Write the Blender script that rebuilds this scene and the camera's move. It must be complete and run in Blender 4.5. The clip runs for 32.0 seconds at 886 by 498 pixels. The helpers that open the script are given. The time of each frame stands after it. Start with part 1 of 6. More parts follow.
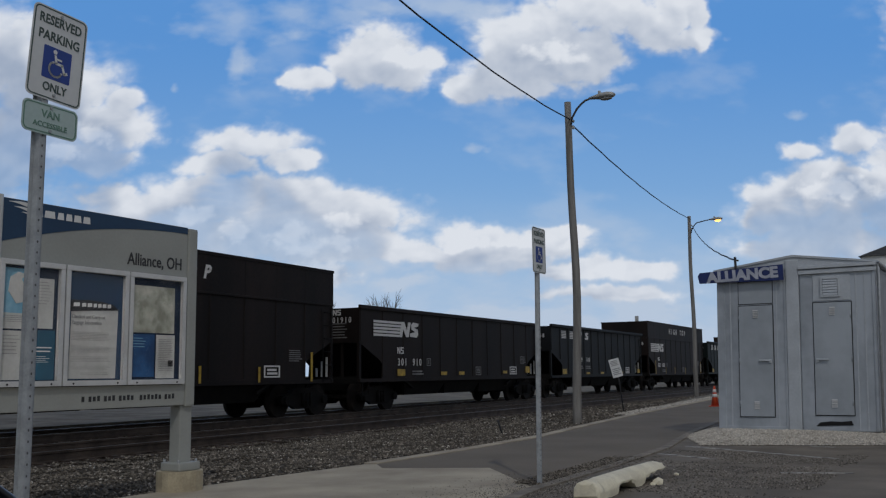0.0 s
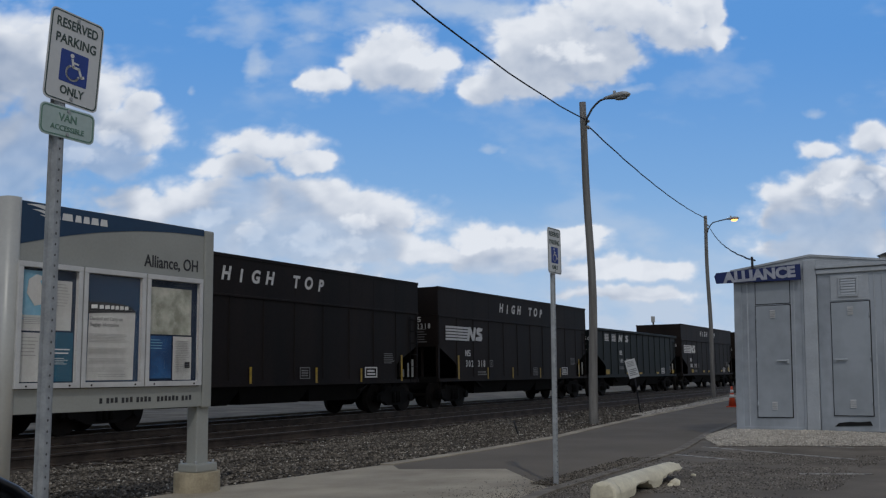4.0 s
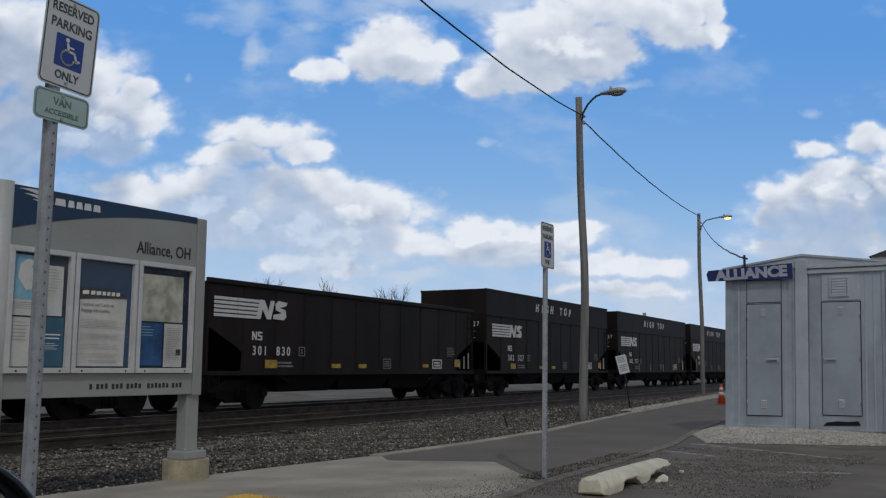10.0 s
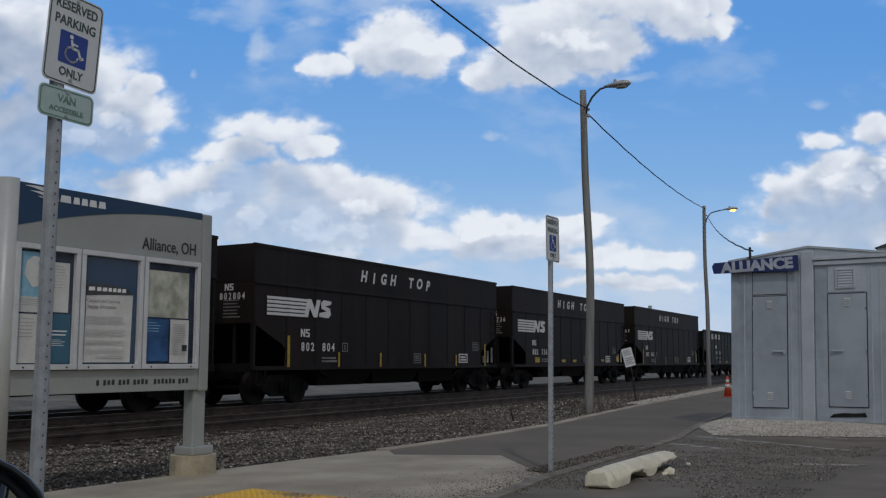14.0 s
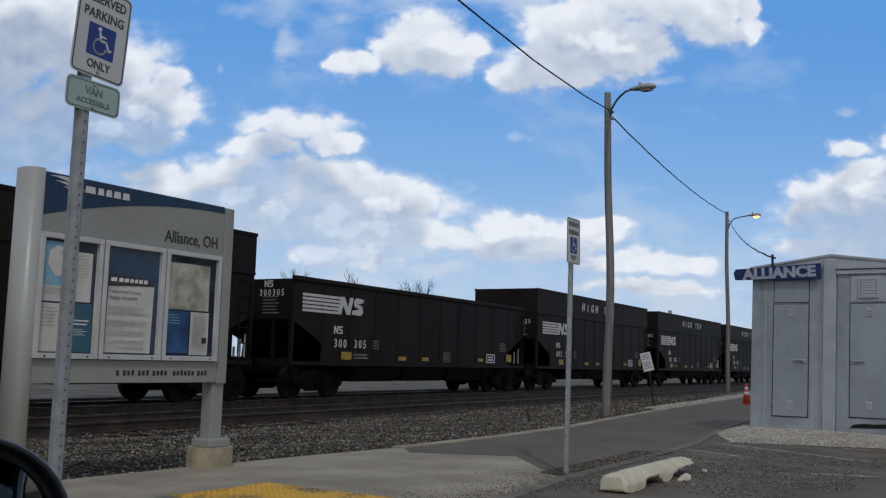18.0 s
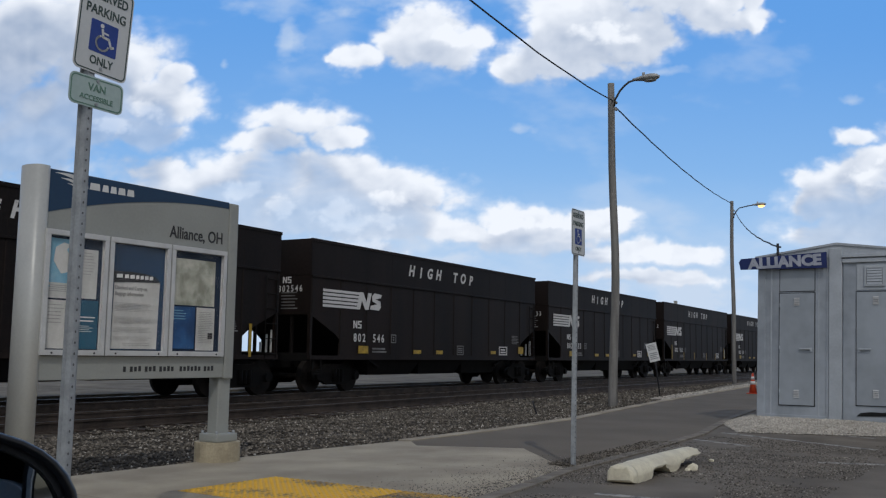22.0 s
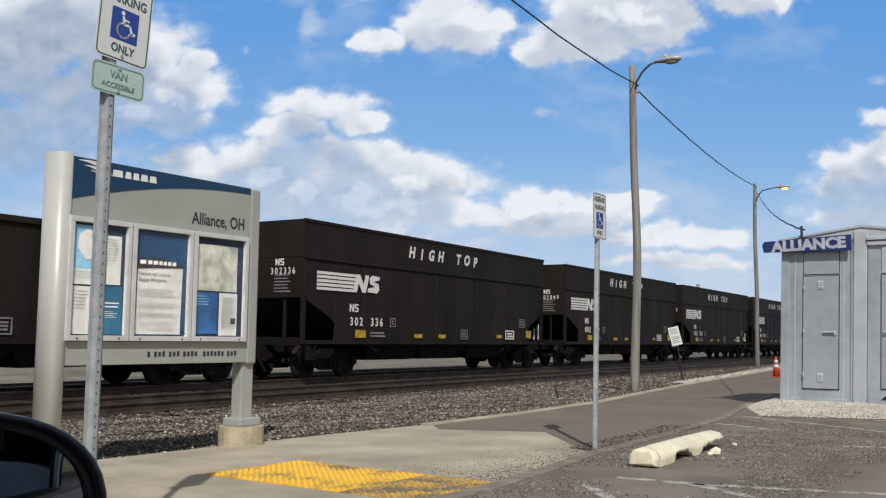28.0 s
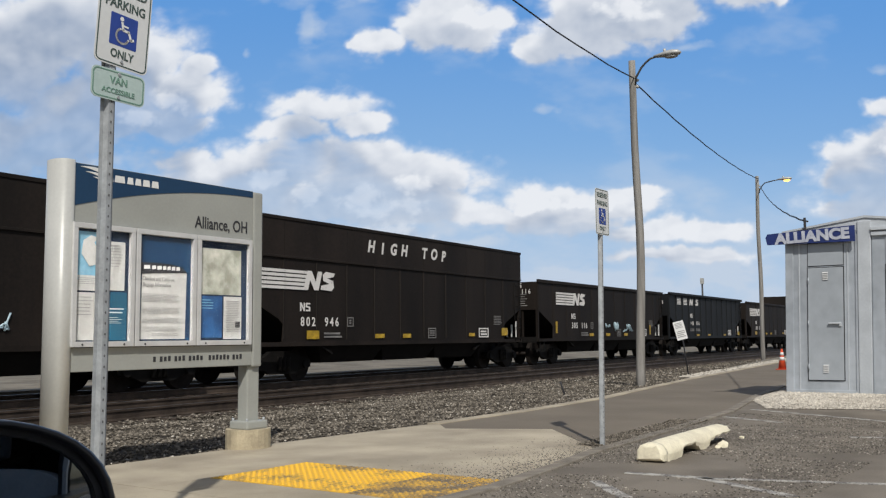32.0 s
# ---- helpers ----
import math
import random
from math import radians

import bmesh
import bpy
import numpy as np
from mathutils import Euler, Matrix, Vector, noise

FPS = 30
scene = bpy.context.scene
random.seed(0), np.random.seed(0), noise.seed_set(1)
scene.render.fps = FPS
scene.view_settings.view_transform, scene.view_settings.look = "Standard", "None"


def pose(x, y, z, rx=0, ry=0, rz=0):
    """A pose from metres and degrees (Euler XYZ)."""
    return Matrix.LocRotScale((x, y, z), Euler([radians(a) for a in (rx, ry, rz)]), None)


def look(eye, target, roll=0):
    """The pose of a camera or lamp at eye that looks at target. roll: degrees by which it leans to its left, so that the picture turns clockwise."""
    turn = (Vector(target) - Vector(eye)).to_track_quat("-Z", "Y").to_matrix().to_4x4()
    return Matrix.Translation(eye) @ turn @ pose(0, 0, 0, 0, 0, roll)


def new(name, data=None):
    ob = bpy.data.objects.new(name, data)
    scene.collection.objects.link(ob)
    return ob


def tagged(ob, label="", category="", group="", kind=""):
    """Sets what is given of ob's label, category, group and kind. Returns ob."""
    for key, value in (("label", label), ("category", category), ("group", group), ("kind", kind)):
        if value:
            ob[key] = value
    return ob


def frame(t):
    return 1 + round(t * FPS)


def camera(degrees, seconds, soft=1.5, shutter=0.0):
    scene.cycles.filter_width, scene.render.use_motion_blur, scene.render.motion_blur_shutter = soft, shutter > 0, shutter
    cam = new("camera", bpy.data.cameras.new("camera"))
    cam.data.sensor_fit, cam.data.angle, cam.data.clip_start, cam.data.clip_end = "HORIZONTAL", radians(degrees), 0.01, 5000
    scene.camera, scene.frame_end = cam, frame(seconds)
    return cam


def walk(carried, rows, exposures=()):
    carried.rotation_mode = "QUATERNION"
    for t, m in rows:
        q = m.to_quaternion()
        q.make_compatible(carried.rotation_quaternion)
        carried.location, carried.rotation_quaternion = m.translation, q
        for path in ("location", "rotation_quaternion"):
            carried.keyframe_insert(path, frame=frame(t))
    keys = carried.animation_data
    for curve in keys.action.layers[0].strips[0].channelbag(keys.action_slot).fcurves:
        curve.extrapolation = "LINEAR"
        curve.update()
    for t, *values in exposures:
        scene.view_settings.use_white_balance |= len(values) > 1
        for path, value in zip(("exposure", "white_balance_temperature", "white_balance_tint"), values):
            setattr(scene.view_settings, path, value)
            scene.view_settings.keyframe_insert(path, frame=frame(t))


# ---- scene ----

# ---- camera: held at a parked car's side window ----
CAM_TURNS = (
    (0, 97.520, 0.673, -59.229), (0.5, 97.514, 0.677, -59.066), (1, 97.455, 0.705, -58.887), (1.5, 97.546, 0.573, -58.555),
    (2, 97.647, 0.713, -58.434), (2.5, 97.682, 0.571, -58.403), (3, 97.610, 0.474, -58.410), (3.5, 97.613, 0.652, -58.443),
    (5.5, 97.337, 0.979, -57.756), (6, 97.081, 0.061, -57.755), (6.5, 96.852, -0.803, -57.635), (7, 96.929, -0.765, -57.911),
    (7.5, 97.276, -0.850, -58.030), (8, 97.431, -0.344, -58.214), (8.5, 97.435, -0.463, -58.789), (9, 97.245, -0.713, -58.832),
    (9.5, 97.123, -0.457, -58.798), (10, 97.130, -0.275, -58.833), (10.5, 97.104, -0.216, -58.710), (11, 97.121, -0.686, -58.521),
    (11.5, 97.109, -0.483, -58.324), (12, 97.045, -0.440, -58.225), (12.5, 96.931, -0.746, -58.149), (13, 96.907, -0.718, -58.139),
    (13.5, 96.886, 0.033, -58.282), (14, 96.778, 0.075, -58.485), (14.5, 96.702, -0.136, -58.439), (16.5, 96.686, -0.700, -57.556),
    (17, 96.656, -1.022, -57.493), (17.5, 96.672, -1.239, -57.376), (18, 96.721, -1.460, -57.428), (18.5, 96.580, -1.152, -57.547),
    (19, 96.583, -1.161, -57.605), (19.5, 96.545, -1.551, -57.565), (20, 96.450, -1.882, -57.436), (20.5, 96.413, -1.631, -57.409),
    (21, 96.499, -0.818, -57.458), (21.5, 96.522, -0.088, -57.301), (22, 96.284, -0.856, -57.073), (22.5, 96.013, -1.198, -56.672),
    (23, 95.775, -0.974, -56.349), (23.5, 95.690, -0.607, -56.325), (24, 95.675, -0.598, -56.411), (24.5, 95.713, -0.423, -56.427),
    (25, 95.786, -1.143, -56.279), (25.5, 95.775, -1.127, -56.132), (27.5, 95.364, -0.069, -55.977), (28, 95.335, -0.685, -55.785),
    (28.5, 95.304, -0.447, -55.591), (29, 95.275, -0.513, -55.602), (29.5, 95.280, -0.316, -55.593), (30, 95.364, -0.438, -55.712),
    (30.5, 95.356, -0.835, -55.608), (31, 95.381, -0.599, -55.361), (31.5, 95.345, 0.059, -55.363), (32, 95.279, 0.468, -55.488),
)
cam = camera(50.0, 32.0, soft=1.25)
# the exposure follows the light as the sun comes out from behind its cloud
OPENING = ((0, -0.42, 5980, 10), (6, -0.29, 5980, 10), (14, -0.26, 5980, 10), (20, -0.18, 5980, 10), (24, -0.06, 6000, 10), (28, -0.20, 6100, 10), (30, -0.24, 6120, 10), (32, -0.25, 6120, 10))
walk(cam, [(t, pose(0.0, 0.0, 1.06, rx, ry, rz)) for t, rx, ry, rz in CAM_TURNS], OPENING)

# ---- light ----
SUN_FROM = Vector((-0.60, -0.49, 0.76)).normalized()
world = bpy.data.worlds.new("sky_light")
scene.world = world
world.use_nodes = True
wn = world.node_tree
sky = wn.nodes.new("ShaderNodeTexSky")
sky.sky_type = "NISHITA"
sky.sun_disc = False
sky.sun_elevation = math.asin(SUN_FROM.z)
sky.sun_rotation = math.atan2(SUN_FROM.x, SUN_FROM.y)
# half the sky is white cumulus, as in the part that shows
wtc, wno, wra, wmi = (wn.nodes.new(k) for k in ("ShaderNodeTexCoord", "ShaderNodeTexNoise", "ShaderNodeValToRGB", "ShaderNodeMix"))
wno.inputs["Scale"].default_value, wno.inputs["Detail"].default_value = 3.2, 8
wra.color_ramp.elements[0].position, wra.color_ramp.elements[1].position = 0.44, 0.58
wmi.data_type = "RGBA"
wn.links.new(wtc.outputs["Generated"], wno.inputs[0])
wn.links.new(wno.outputs[0], wra.inputs[0])
wn.links.new(wra.outputs[0], wmi.inputs["Factor"])
wn.links.new(sky.outputs[0], wmi.inputs["A"])
wmi.inputs["B"].default_value = (7.6, 7.2, 6.8, 1)
wn.links.new(wmi.outputs["Result"], wn.nodes["Background"].inputs[0])
wn.nodes["Background"].inputs[1].default_value = 0.072
sun = new("sun", bpy.data.lights.new("sun", "SUN"))
sun.data.energy, sun.data.angle, sun.data.color = 4.4, radians(0.8), (1.0, 0.93, 0.82)
sun.matrix_world = look((-600, -490, 760), (0, 0, 0))


# ---- materials ----
def mat(name, base, second=None, rough=0.7, metal=0.0, scale=6.0, fine=60.0, bump=0.15, streak=1.0, island=0.0, obvar=0.0, mix=(0.35, 0.7), depth=0.02):
    """Two-scale noise between two colours, fine relief, and variation from piece to piece."""
    m = bpy.data.materials.new(name)
    m.use_nodes = True
    nt = m.node_tree
    b = nt.nodes["Principled BSDF"]
    second = second or tuple(c * 0.6 for c in base)
    tc = nt.nodes.new("ShaderNodeTexCoord")
    mp = nt.nodes.new("ShaderNodeMapping")
    mp.inputs["Scale"].default_value = (1, 1, 1 / streak)
    nt.links.new(tc.outputs["Object"], mp.inputs[0])
    n1 = nt.nodes.new("ShaderNodeTexNoise")
    n1.inputs["Scale"].default_value, n1.inputs["Detail"].default_value = scale, 6
    n2 = nt.nodes.new("ShaderNodeTexNoise")
    n2.inputs["Scale"].default_value, n2.inputs["Detail"].default_value = fine, 3
    nt.links.new(mp.outputs[0], n1.inputs[0])
    nt.links.new(tc.outputs["Object"], n2.inputs[0])
    add = nt.nodes.new("ShaderNodeMath")
    add.operation = "MULTIPLY_ADD"
    add.inputs[1].default_value, add.inputs[2].default_value = 0.45, -0.22
    nt.links.new(n2.outputs[0], add.inputs[0])
    tot = nt.nodes.new("ShaderNodeMath")
    tot.operation = "ADD"
    nt.links.new(n1.outputs[0], tot.inputs[0])
    nt.links.new(add.outputs[0], tot.inputs[1])
    ramp = nt.nodes.new("ShaderNodeValToRGB")
    ramp.color_ramp.elements[0].position, ramp.color_ramp.elements[1].position = mix
    ramp.color_ramp.elements[0].color, ramp.color_ramp.elements[1].color = (*second, 1), (*base, 1)
    nt.links.new(tot.outputs[0], ramp.inputs[0])
    col = ramp.outputs[0]
    if island or obvar:
        src = nt.nodes.new("ShaderNodeNewGeometry" if island else "ShaderNodeObjectInfo")
        rnd = src.outputs["Random Per Island" if island else "Random"]
        amt = island or obvar
        mr = nt.nodes.new("ShaderNodeMapRange")
        mr.inputs["To Min"].default_value, mr.inputs["To Max"].default_value = 1 - amt, 1 + amt * (2.2 if island else 1)
        if island:
            pw = nt.nodes.new("ShaderNodeMath")
            pw.operation = "POWER"
            pw.inputs[1].default_value = 2.2
            nt.links.new(rnd, pw.inputs[0])
            rnd = pw.outputs[0]
        nt.links.new(rnd, mr.inputs[0])
        mul = nt.nodes.new("ShaderNodeVectorMath")
        mul.operation = "SCALE"
        nt.links.new(col, mul.inputs[0])
        nt.links.new(mr.outputs[0], mul.inputs["Scale"])
        col = mul.outputs[0]
    nt.links.new(col, b.inputs["Base Color"])
    b.inputs["Roughness"].default_value, b.inputs["Metallic"].default_value = rough, metal
    if bump:
        bp = nt.nodes.new("ShaderNodeBump")
        bp.inputs["Strength"].default_value, bp.inputs["Distance"].default_value = bump, depth
        nt.links.new(tot.outputs[0], bp.inputs["Height"])
        nt.links.new(bp.outputs[0], b.inputs["Normal"])
    return m


def glow(name, color, strength):
    m = bpy.data.materials.new(name)
    m.use_nodes = True
    b = m.node_tree.nodes["Principled BSDF"]
    b.inputs["Base Color"].default_value = (*color, 1)
    b.inputs["Emission Color"].default_value = (*color, 1)
    b.inputs["Emission Strength"].default_value = strength
    return m


def glass(name, tint=(1, 1, 1)):
    m = bpy.data.materials.new(name)
    m.use_nodes = True
    b = m.node_tree.nodes["Principled BSDF"]
    b.inputs["Base Color"].default_value = (*tint, 1)
    b.inputs["Transmission Weight"].default_value = 1
    b.inputs["Roughness"].default_value = 0.03
    b.inputs["IOR"].default_value = 1.2
    return m


ASPHALT = mat("asphalt", (0.222, 0.194, 0.157), (0.138, 0.120, 0.098), 0.9, scale=1.3, fine=90, bump=0.5, depth=0.01)
PATHASPH = mat("path_asphalt", (0.195, 0.167, 0.130), (0.155, 0.132, 0.103), 0.9, scale=0.8, fine=120, bump=0.4, depth=0.008)
CONCRETE = mat("concrete", (0.46, 0.402, 0.302), (0.295, 0.255, 0.192), 0.85, scale=1.3, fine=120, bump=0.25, obvar=0.05, depth=0.008)
KERB = mat("kerb_concrete", (0.30, 0.265, 0.215), (0.15, 0.132, 0.108), 0.9, scale=4, fine=120, bump=0.3, obvar=0.12, depth=0.01)
BALLAST = mat("ballast_bed", (0.10, 0.085, 0.066), (0.04, 0.034, 0.027), 0.95, scale=3, fine=40, bump=1.0, depth=0.04)
STONE = mat("ballast_stone", (0.176, 0.156, 0.128), (0.100, 0.087, 0.070), 0.9, scale=5, fine=60, bump=0.2, island=0.48)
GRIT = mat("crumbled_grit", (0.250, 0.228, 0.195), (0.13, 0.117, 0.10), 0.95, scale=5, fine=60, bump=0.2, island=0.55)
LIGHTSTONE = mat("white_gravel", (0.54, 0.50, 0.43), (0.42, 0.385, 0.33), 0.9, scale=5, fine=60, bump=0.3, island=0.16)
FARGRAVEL = mat("far_gravel", (0.23, 0.207, 0.166), (0.12, 0.107, 0.086), 0.95, scale=0.7, fine=5, bump=0.3)
EARTH = mat("earth", (0.13, 0.12, 0.085), (0.08, 0.075, 0.05), 0.95, scale=0.15, fine=3, bump=0.3)
TIE = mat("tie_wood", (0.085, 0.062, 0.047), (0.034, 0.025, 0.019), 0.9, scale=8, fine=60, bump=0.5, obvar=0.35)
RAILSTEEL = mat("rail_steel", (0.105, 0.080, 0.062), (0.05, 0.038, 0.030), 0.6, 0.5, scale=3, fine=50, bump=0.2)
RAILTOP = mat("rail_running_face", (0.30, 0.28, 0.26), (0.2, 0.18, 0.17), 0.4, 0.9, scale=3, fine=50, bump=0.05)
CARBLACK = mat("black_car_paint", (0.0165, 0.0098, 0.0074), (0.0058, 0.0037, 0.0030), 0.6, scale=0.9, fine=14, bump=0.12, streak=5, obvar=0.25)
# brown paint, toned lighter to mimic sunshine on the last cars
CARBROWN = mat("sunlit_brown_car_paint", (0.0195, 0.0142, 0.0108), (0.0085, 0.0064, 0.0051), 0.65, scale=0.9, fine=14, bump=0.12, streak=5, obvar=0.15)
CARGREEN = mat("dark_green_car_paint", (0.0078, 0.0125, 0.0115), (0.0040, 0.0068, 0.0064), 0.55, scale=0.9, fine=14, bump=0.12, streak=5)
CARSLATE = mat("dark_slate_car_paint", (0.0115, 0.0122, 0.0132), (0.006, 0.0066, 0.0072), 0.58, scale=0.9, fine=14, bump=0.12, streak=5)
UNDER = mat("underframe_grime", (0.0075, 0.0062, 0.0052), (0.003, 0.0027, 0.0024), 0.8, scale=3, fine=30, bump=0.2)
WHEEL = mat("wheel_steel", (0.020, 0.015, 0.012), (0.008, 0.0065, 0.0055), 0.7, 0.2, scale=4, fine=40, bump=0.1)
STENCIL = mat("white_stencil_paint", (0.70, 0.68, 0.65), (0.34, 0.325, 0.305), 0.7, scale=3, fine=30, bump=0, mix=(0.28, 0.45))
DIMSTENCIL = mat("faded_stencil_paint", (0.26, 0.25, 0.24), (0.12, 0.115, 0.11), 0.7, scale=3, fine=30, bump=0)
REFLECT = mat("yellow_reflector", (0.54, 0.35, 0.02), (0.26, 0.17, 0.015), 0.45, scale=6, fine=40, bump=0)
BOARDGREY = mat("grey_painted_metal", (0.342, 0.35, 0.322), (0.302, 0.309, 0.284), 0.5, 0.0, scale=2, fine=40, bump=0.03)
COLUMN = mat("silver_painted_column", (0.54, 0.54, 0.505), (0.48, 0.48, 0.45), 0.42, 0.15, scale=2, fine=40, bump=0.03)
NAVY = mat("navy_panel", (0.010, 0.045, 0.105), (0.008, 0.036, 0.088), 0.4, scale=2, fine=30, bump=0.02)
CASEBLUE = mat("navy_felt", (0.006, 0.020, 0.050), (0.004, 0.014, 0.036), 0.8, scale=4, fine=60, bump=0.1)
ALU = mat("aluminium", (0.66, 0.66, 0.65), (0.56, 0.56, 0.55), 0.38, 0.2, scale=5, fine=60, bump=0.03)
PAPER = mat("white_paper", (0.56, 0.56, 0.54), (0.47, 0.47, 0.45), 0.8, scale=5, fine=30, bump=0.1)
STAINED = mat("stained_paper", (0.52, 0.52, 0.46), (0.24, 0.25, 0.20), 0.8, scale=5, fine=14, bump=0.2)
TEAL = mat("teal_poster", (0.010, 0.095, 0.165), (0.008, 0.075, 0.135), 0.6, scale=4, fine=30, bump=0.02)
SKYBLUE = mat("pale_blue_poster", (0.24, 0.45, 0.58), (0.17, 0.37, 0.51), 0.6, scale=6, fine=30, bump=0.02)
BLUEPOSTER = mat("blue_poster", (0.030, 0.12, 0.30), (0.010, 0.045, 0.14), 0.6, scale=3, fine=9, bump=0.02)
INK = mat("dark_ink", (0.035, 0.035, 0.04), rough=0.6, bump=0)
GREYINK = mat("grey_ink", (0.42, 0.42, 0.41), rough=0.7, bump=0)
WHITEPAINT = mat("white_paint", (0.75, 0.75, 0.73), (0.66, 0.66, 0.64), 0.6, scale=4, fine=30, bump=0.02)
SIGNWHITE = mat("sign_white_sheeting", (0.66, 0.67, 0.66), (0.60, 0.61, 0.60), 0.45, scale=3, fine=40, bump=0.02)
PLACEWHITE = mat("weathered_letter_white", (0.50, 0.52, 0.58), (0.36, 0.38, 0.45), 0.6, scale=6, fine=30, bump=0.02)
SIGNPALE = mat("faded_green_white_sheeting", (0.46, 0.56, 0.53), (0.40, 0.50, 0.47), 0.5, scale=5, fine=40, bump=0.02)
SIGNGREEN = mat("faded_green_ink", (0.10, 0.21, 0.16), (0.16, 0.27, 0.21), 0.6, scale=9, fine=40, bump=0)
SIGNINK = mat("dark_green_ink", (0.03, 0.055, 0.05), (0.06, 0.09, 0.08), 0.6, scale=9, fine=40, bump=0)
SIGNBLUE = mat("sign_blue", (0.025, 0.06, 0.30), (0.02, 0.05, 0.24), 0.5, scale=4, fine=30, bump=0)
GALV = mat("galvanised_steel", (0.44, 0.46, 0.47), (0.32, 0.335, 0.345), 0.5, 0.3, scale=14, fine=70, bump=0.1)
HOLE = mat("dark_punched_hole", (0.14, 0.14, 0.14), rough=0.9, bump=0)
POLEWOOD = mat("weathered_pole_wood", (0.285, 0.272, 0.250), (0.168, 0.158, 0.143), 0.9, scale=10, fine=60, bump=0.5, streak=12)
LAMPGREY = mat("lamp_housing_grey", (0.50, 0.50, 0.48), (0.40, 0.40, 0.38), 0.5, 0.2, scale=6, fine=40, bump=0.05)
ARMGREY = mat("dark_bracket_steel", (0.11, 0.11, 0.11), (0.07, 0.07, 0.07), 0.5, 0.4, scale=6, fine=40, bump=0.05)
CABLE = mat("black_cable", (0.02, 0.02, 0.02), rough=0.7, bump=0)
SHED = mat("grey_shed_paint", (0.47, 0.505, 0.545), (0.30, 0.325, 0.355), 0.48, 0.25, scale=1.9, fine=5, bump=0.14, streak=3.5, mix=(0.28, 0.62))
SHEDDOOR = mat("grey_door_paint", (0.44, 0.475, 0.51), (0.34, 0.367, 0.395), 0.45, 0.25, scale=1.6, fine=5, bump=0.10, streak=2, mix=(0.3, 0.65))
SHEDTRIM = mat("pale_grey_trim", (0.54, 0.57, 0.60), (0.45, 0.478, 0.505), 0.5, 0.2, scale=3, fine=30, bump=0.06)
GAP = mat("dark_gap", (0.015, 0.015, 0.015), rough=0.95, bump=0)
PLACEBLUE = mat("royal_blue_sign", (0.014, 0.030, 0.15), (0.010, 0.022, 0.11), 0.5, scale=5, fine=30, bump=0.05)
CREAM = mat("weathered_cream_paint", (0.82, 0.76, 0.57), (0.66, 0.60, 0.45), 0.8, scale=5, fine=40, bump=0.3)
FOOT = mat("yellowed_concrete", (0.49, 0.42, 0.285), (0.33, 0.28, 0.19), 0.9, scale=7, fine=60, bump=0.3)
TACTILE = mat("yellow_tactile", (0.74, 0.43, 0.025), (0.20, 0.14, 0.06), 0.6, scale=2.4, fine=30, bump=0.1, mix=(0.33, 0.50))
TACTILEDIRT = mat("grimy_tactile", (0.50, 0.30, 0.05), (0.15, 0.115, 0.07), 0.75, scale=3.5, fine=40, bump=0.1, mix=(0.42, 0.58))
ROADPAINT = mat("worn_white_road_paint", (0.42, 0.40, 0.36), (0.12, 0.11, 0.10), 0.9, scale=7, fine=50, bump=0.2, mix=(0.40, 0.58))
CONEORANGE = mat("orange_cone", (0.62, 0.075, 0.02), (0.50, 0.06, 0.02), 0.55, scale=6, fine=30, bump=0.05)
BRICKWALL = mat("brown_brick", (0.20, 0.11, 0.075), (0.13, 0.07, 0.05), 0.9, scale=4, fine=30, bump=0.3, obvar=0.2)
ROOFDARK = mat("dark_shingle", (0.05, 0.048, 0.046), (0.03, 0.03, 0.029), 0.9, scale=4, fine=30, bump=0.3, obvar=0.15)
BARK = mat("bare_bark", (0.14, 0.115, 0.09), (0.08, 0.065, 0.05), 0.9, scale=8, fine=40, bump=0.4)
AUTOBLACK = mat("glossy_black_plastic", (0.012, 0.012, 0.014), (0.009, 0.009, 0.010), 0.3, scale=4, fine=60, bump=0.01)
SEATGREY = mat("pale_grey_seat_cloth", (0.45, 0.48, 0.52), (0.36, 0.39, 0.42), 0.85, scale=6, fine=90, bump=0.1)
DARKGLASS = mat("dark_tinted_glass", (0.02, 0.022, 0.025), (0.016, 0.018, 0.02), 0.04, scale=2, fine=20, bump=0)
AUTOTRIM = mat("grey_interior_trim", (0.045, 0.046, 0.050), (0.03, 0.031, 0.034), 0.8, scale=6, fine=80, bump=0.1)
AUTOPAINT = mat("silver_blue_car_paint", (0.22, 0.25, 0.29), (0.20, 0.23, 0.27), 0.25, 0.4, scale=2, fine=80, bump=0)
MIRROR = mat("mirror_silver", (0.55, 0.58, 0.60), (0.55, 0.58, 0.60), 0.02, 1.0, bump=0)
PANE = glass("clear_pane")
LAMPGLOW = glow("sodium_lamp_glow", (1.0, 0.44, 0.10), 4.0)

# weathered car paint is dull
for worn in (CARBLACK, CARBROWN, CARGREEN, CARSLATE, UNDER, WHEEL):
    worn.node_tree.nodes["Principled BSDF"].inputs["Specular IOR Level"].default_value = 0.22
# dusty ground has next to no sheen
for dusty in (ASPHALT, PATHASPH, CONCRETE, KERB, BALLAST, STONE, GRIT, LIGHTSTONE, FARGRAVEL, EARTH):
    dusty.node_tree.nodes["Principled BSDF"].inputs["Specular IOR Level"].default_value = 0.12


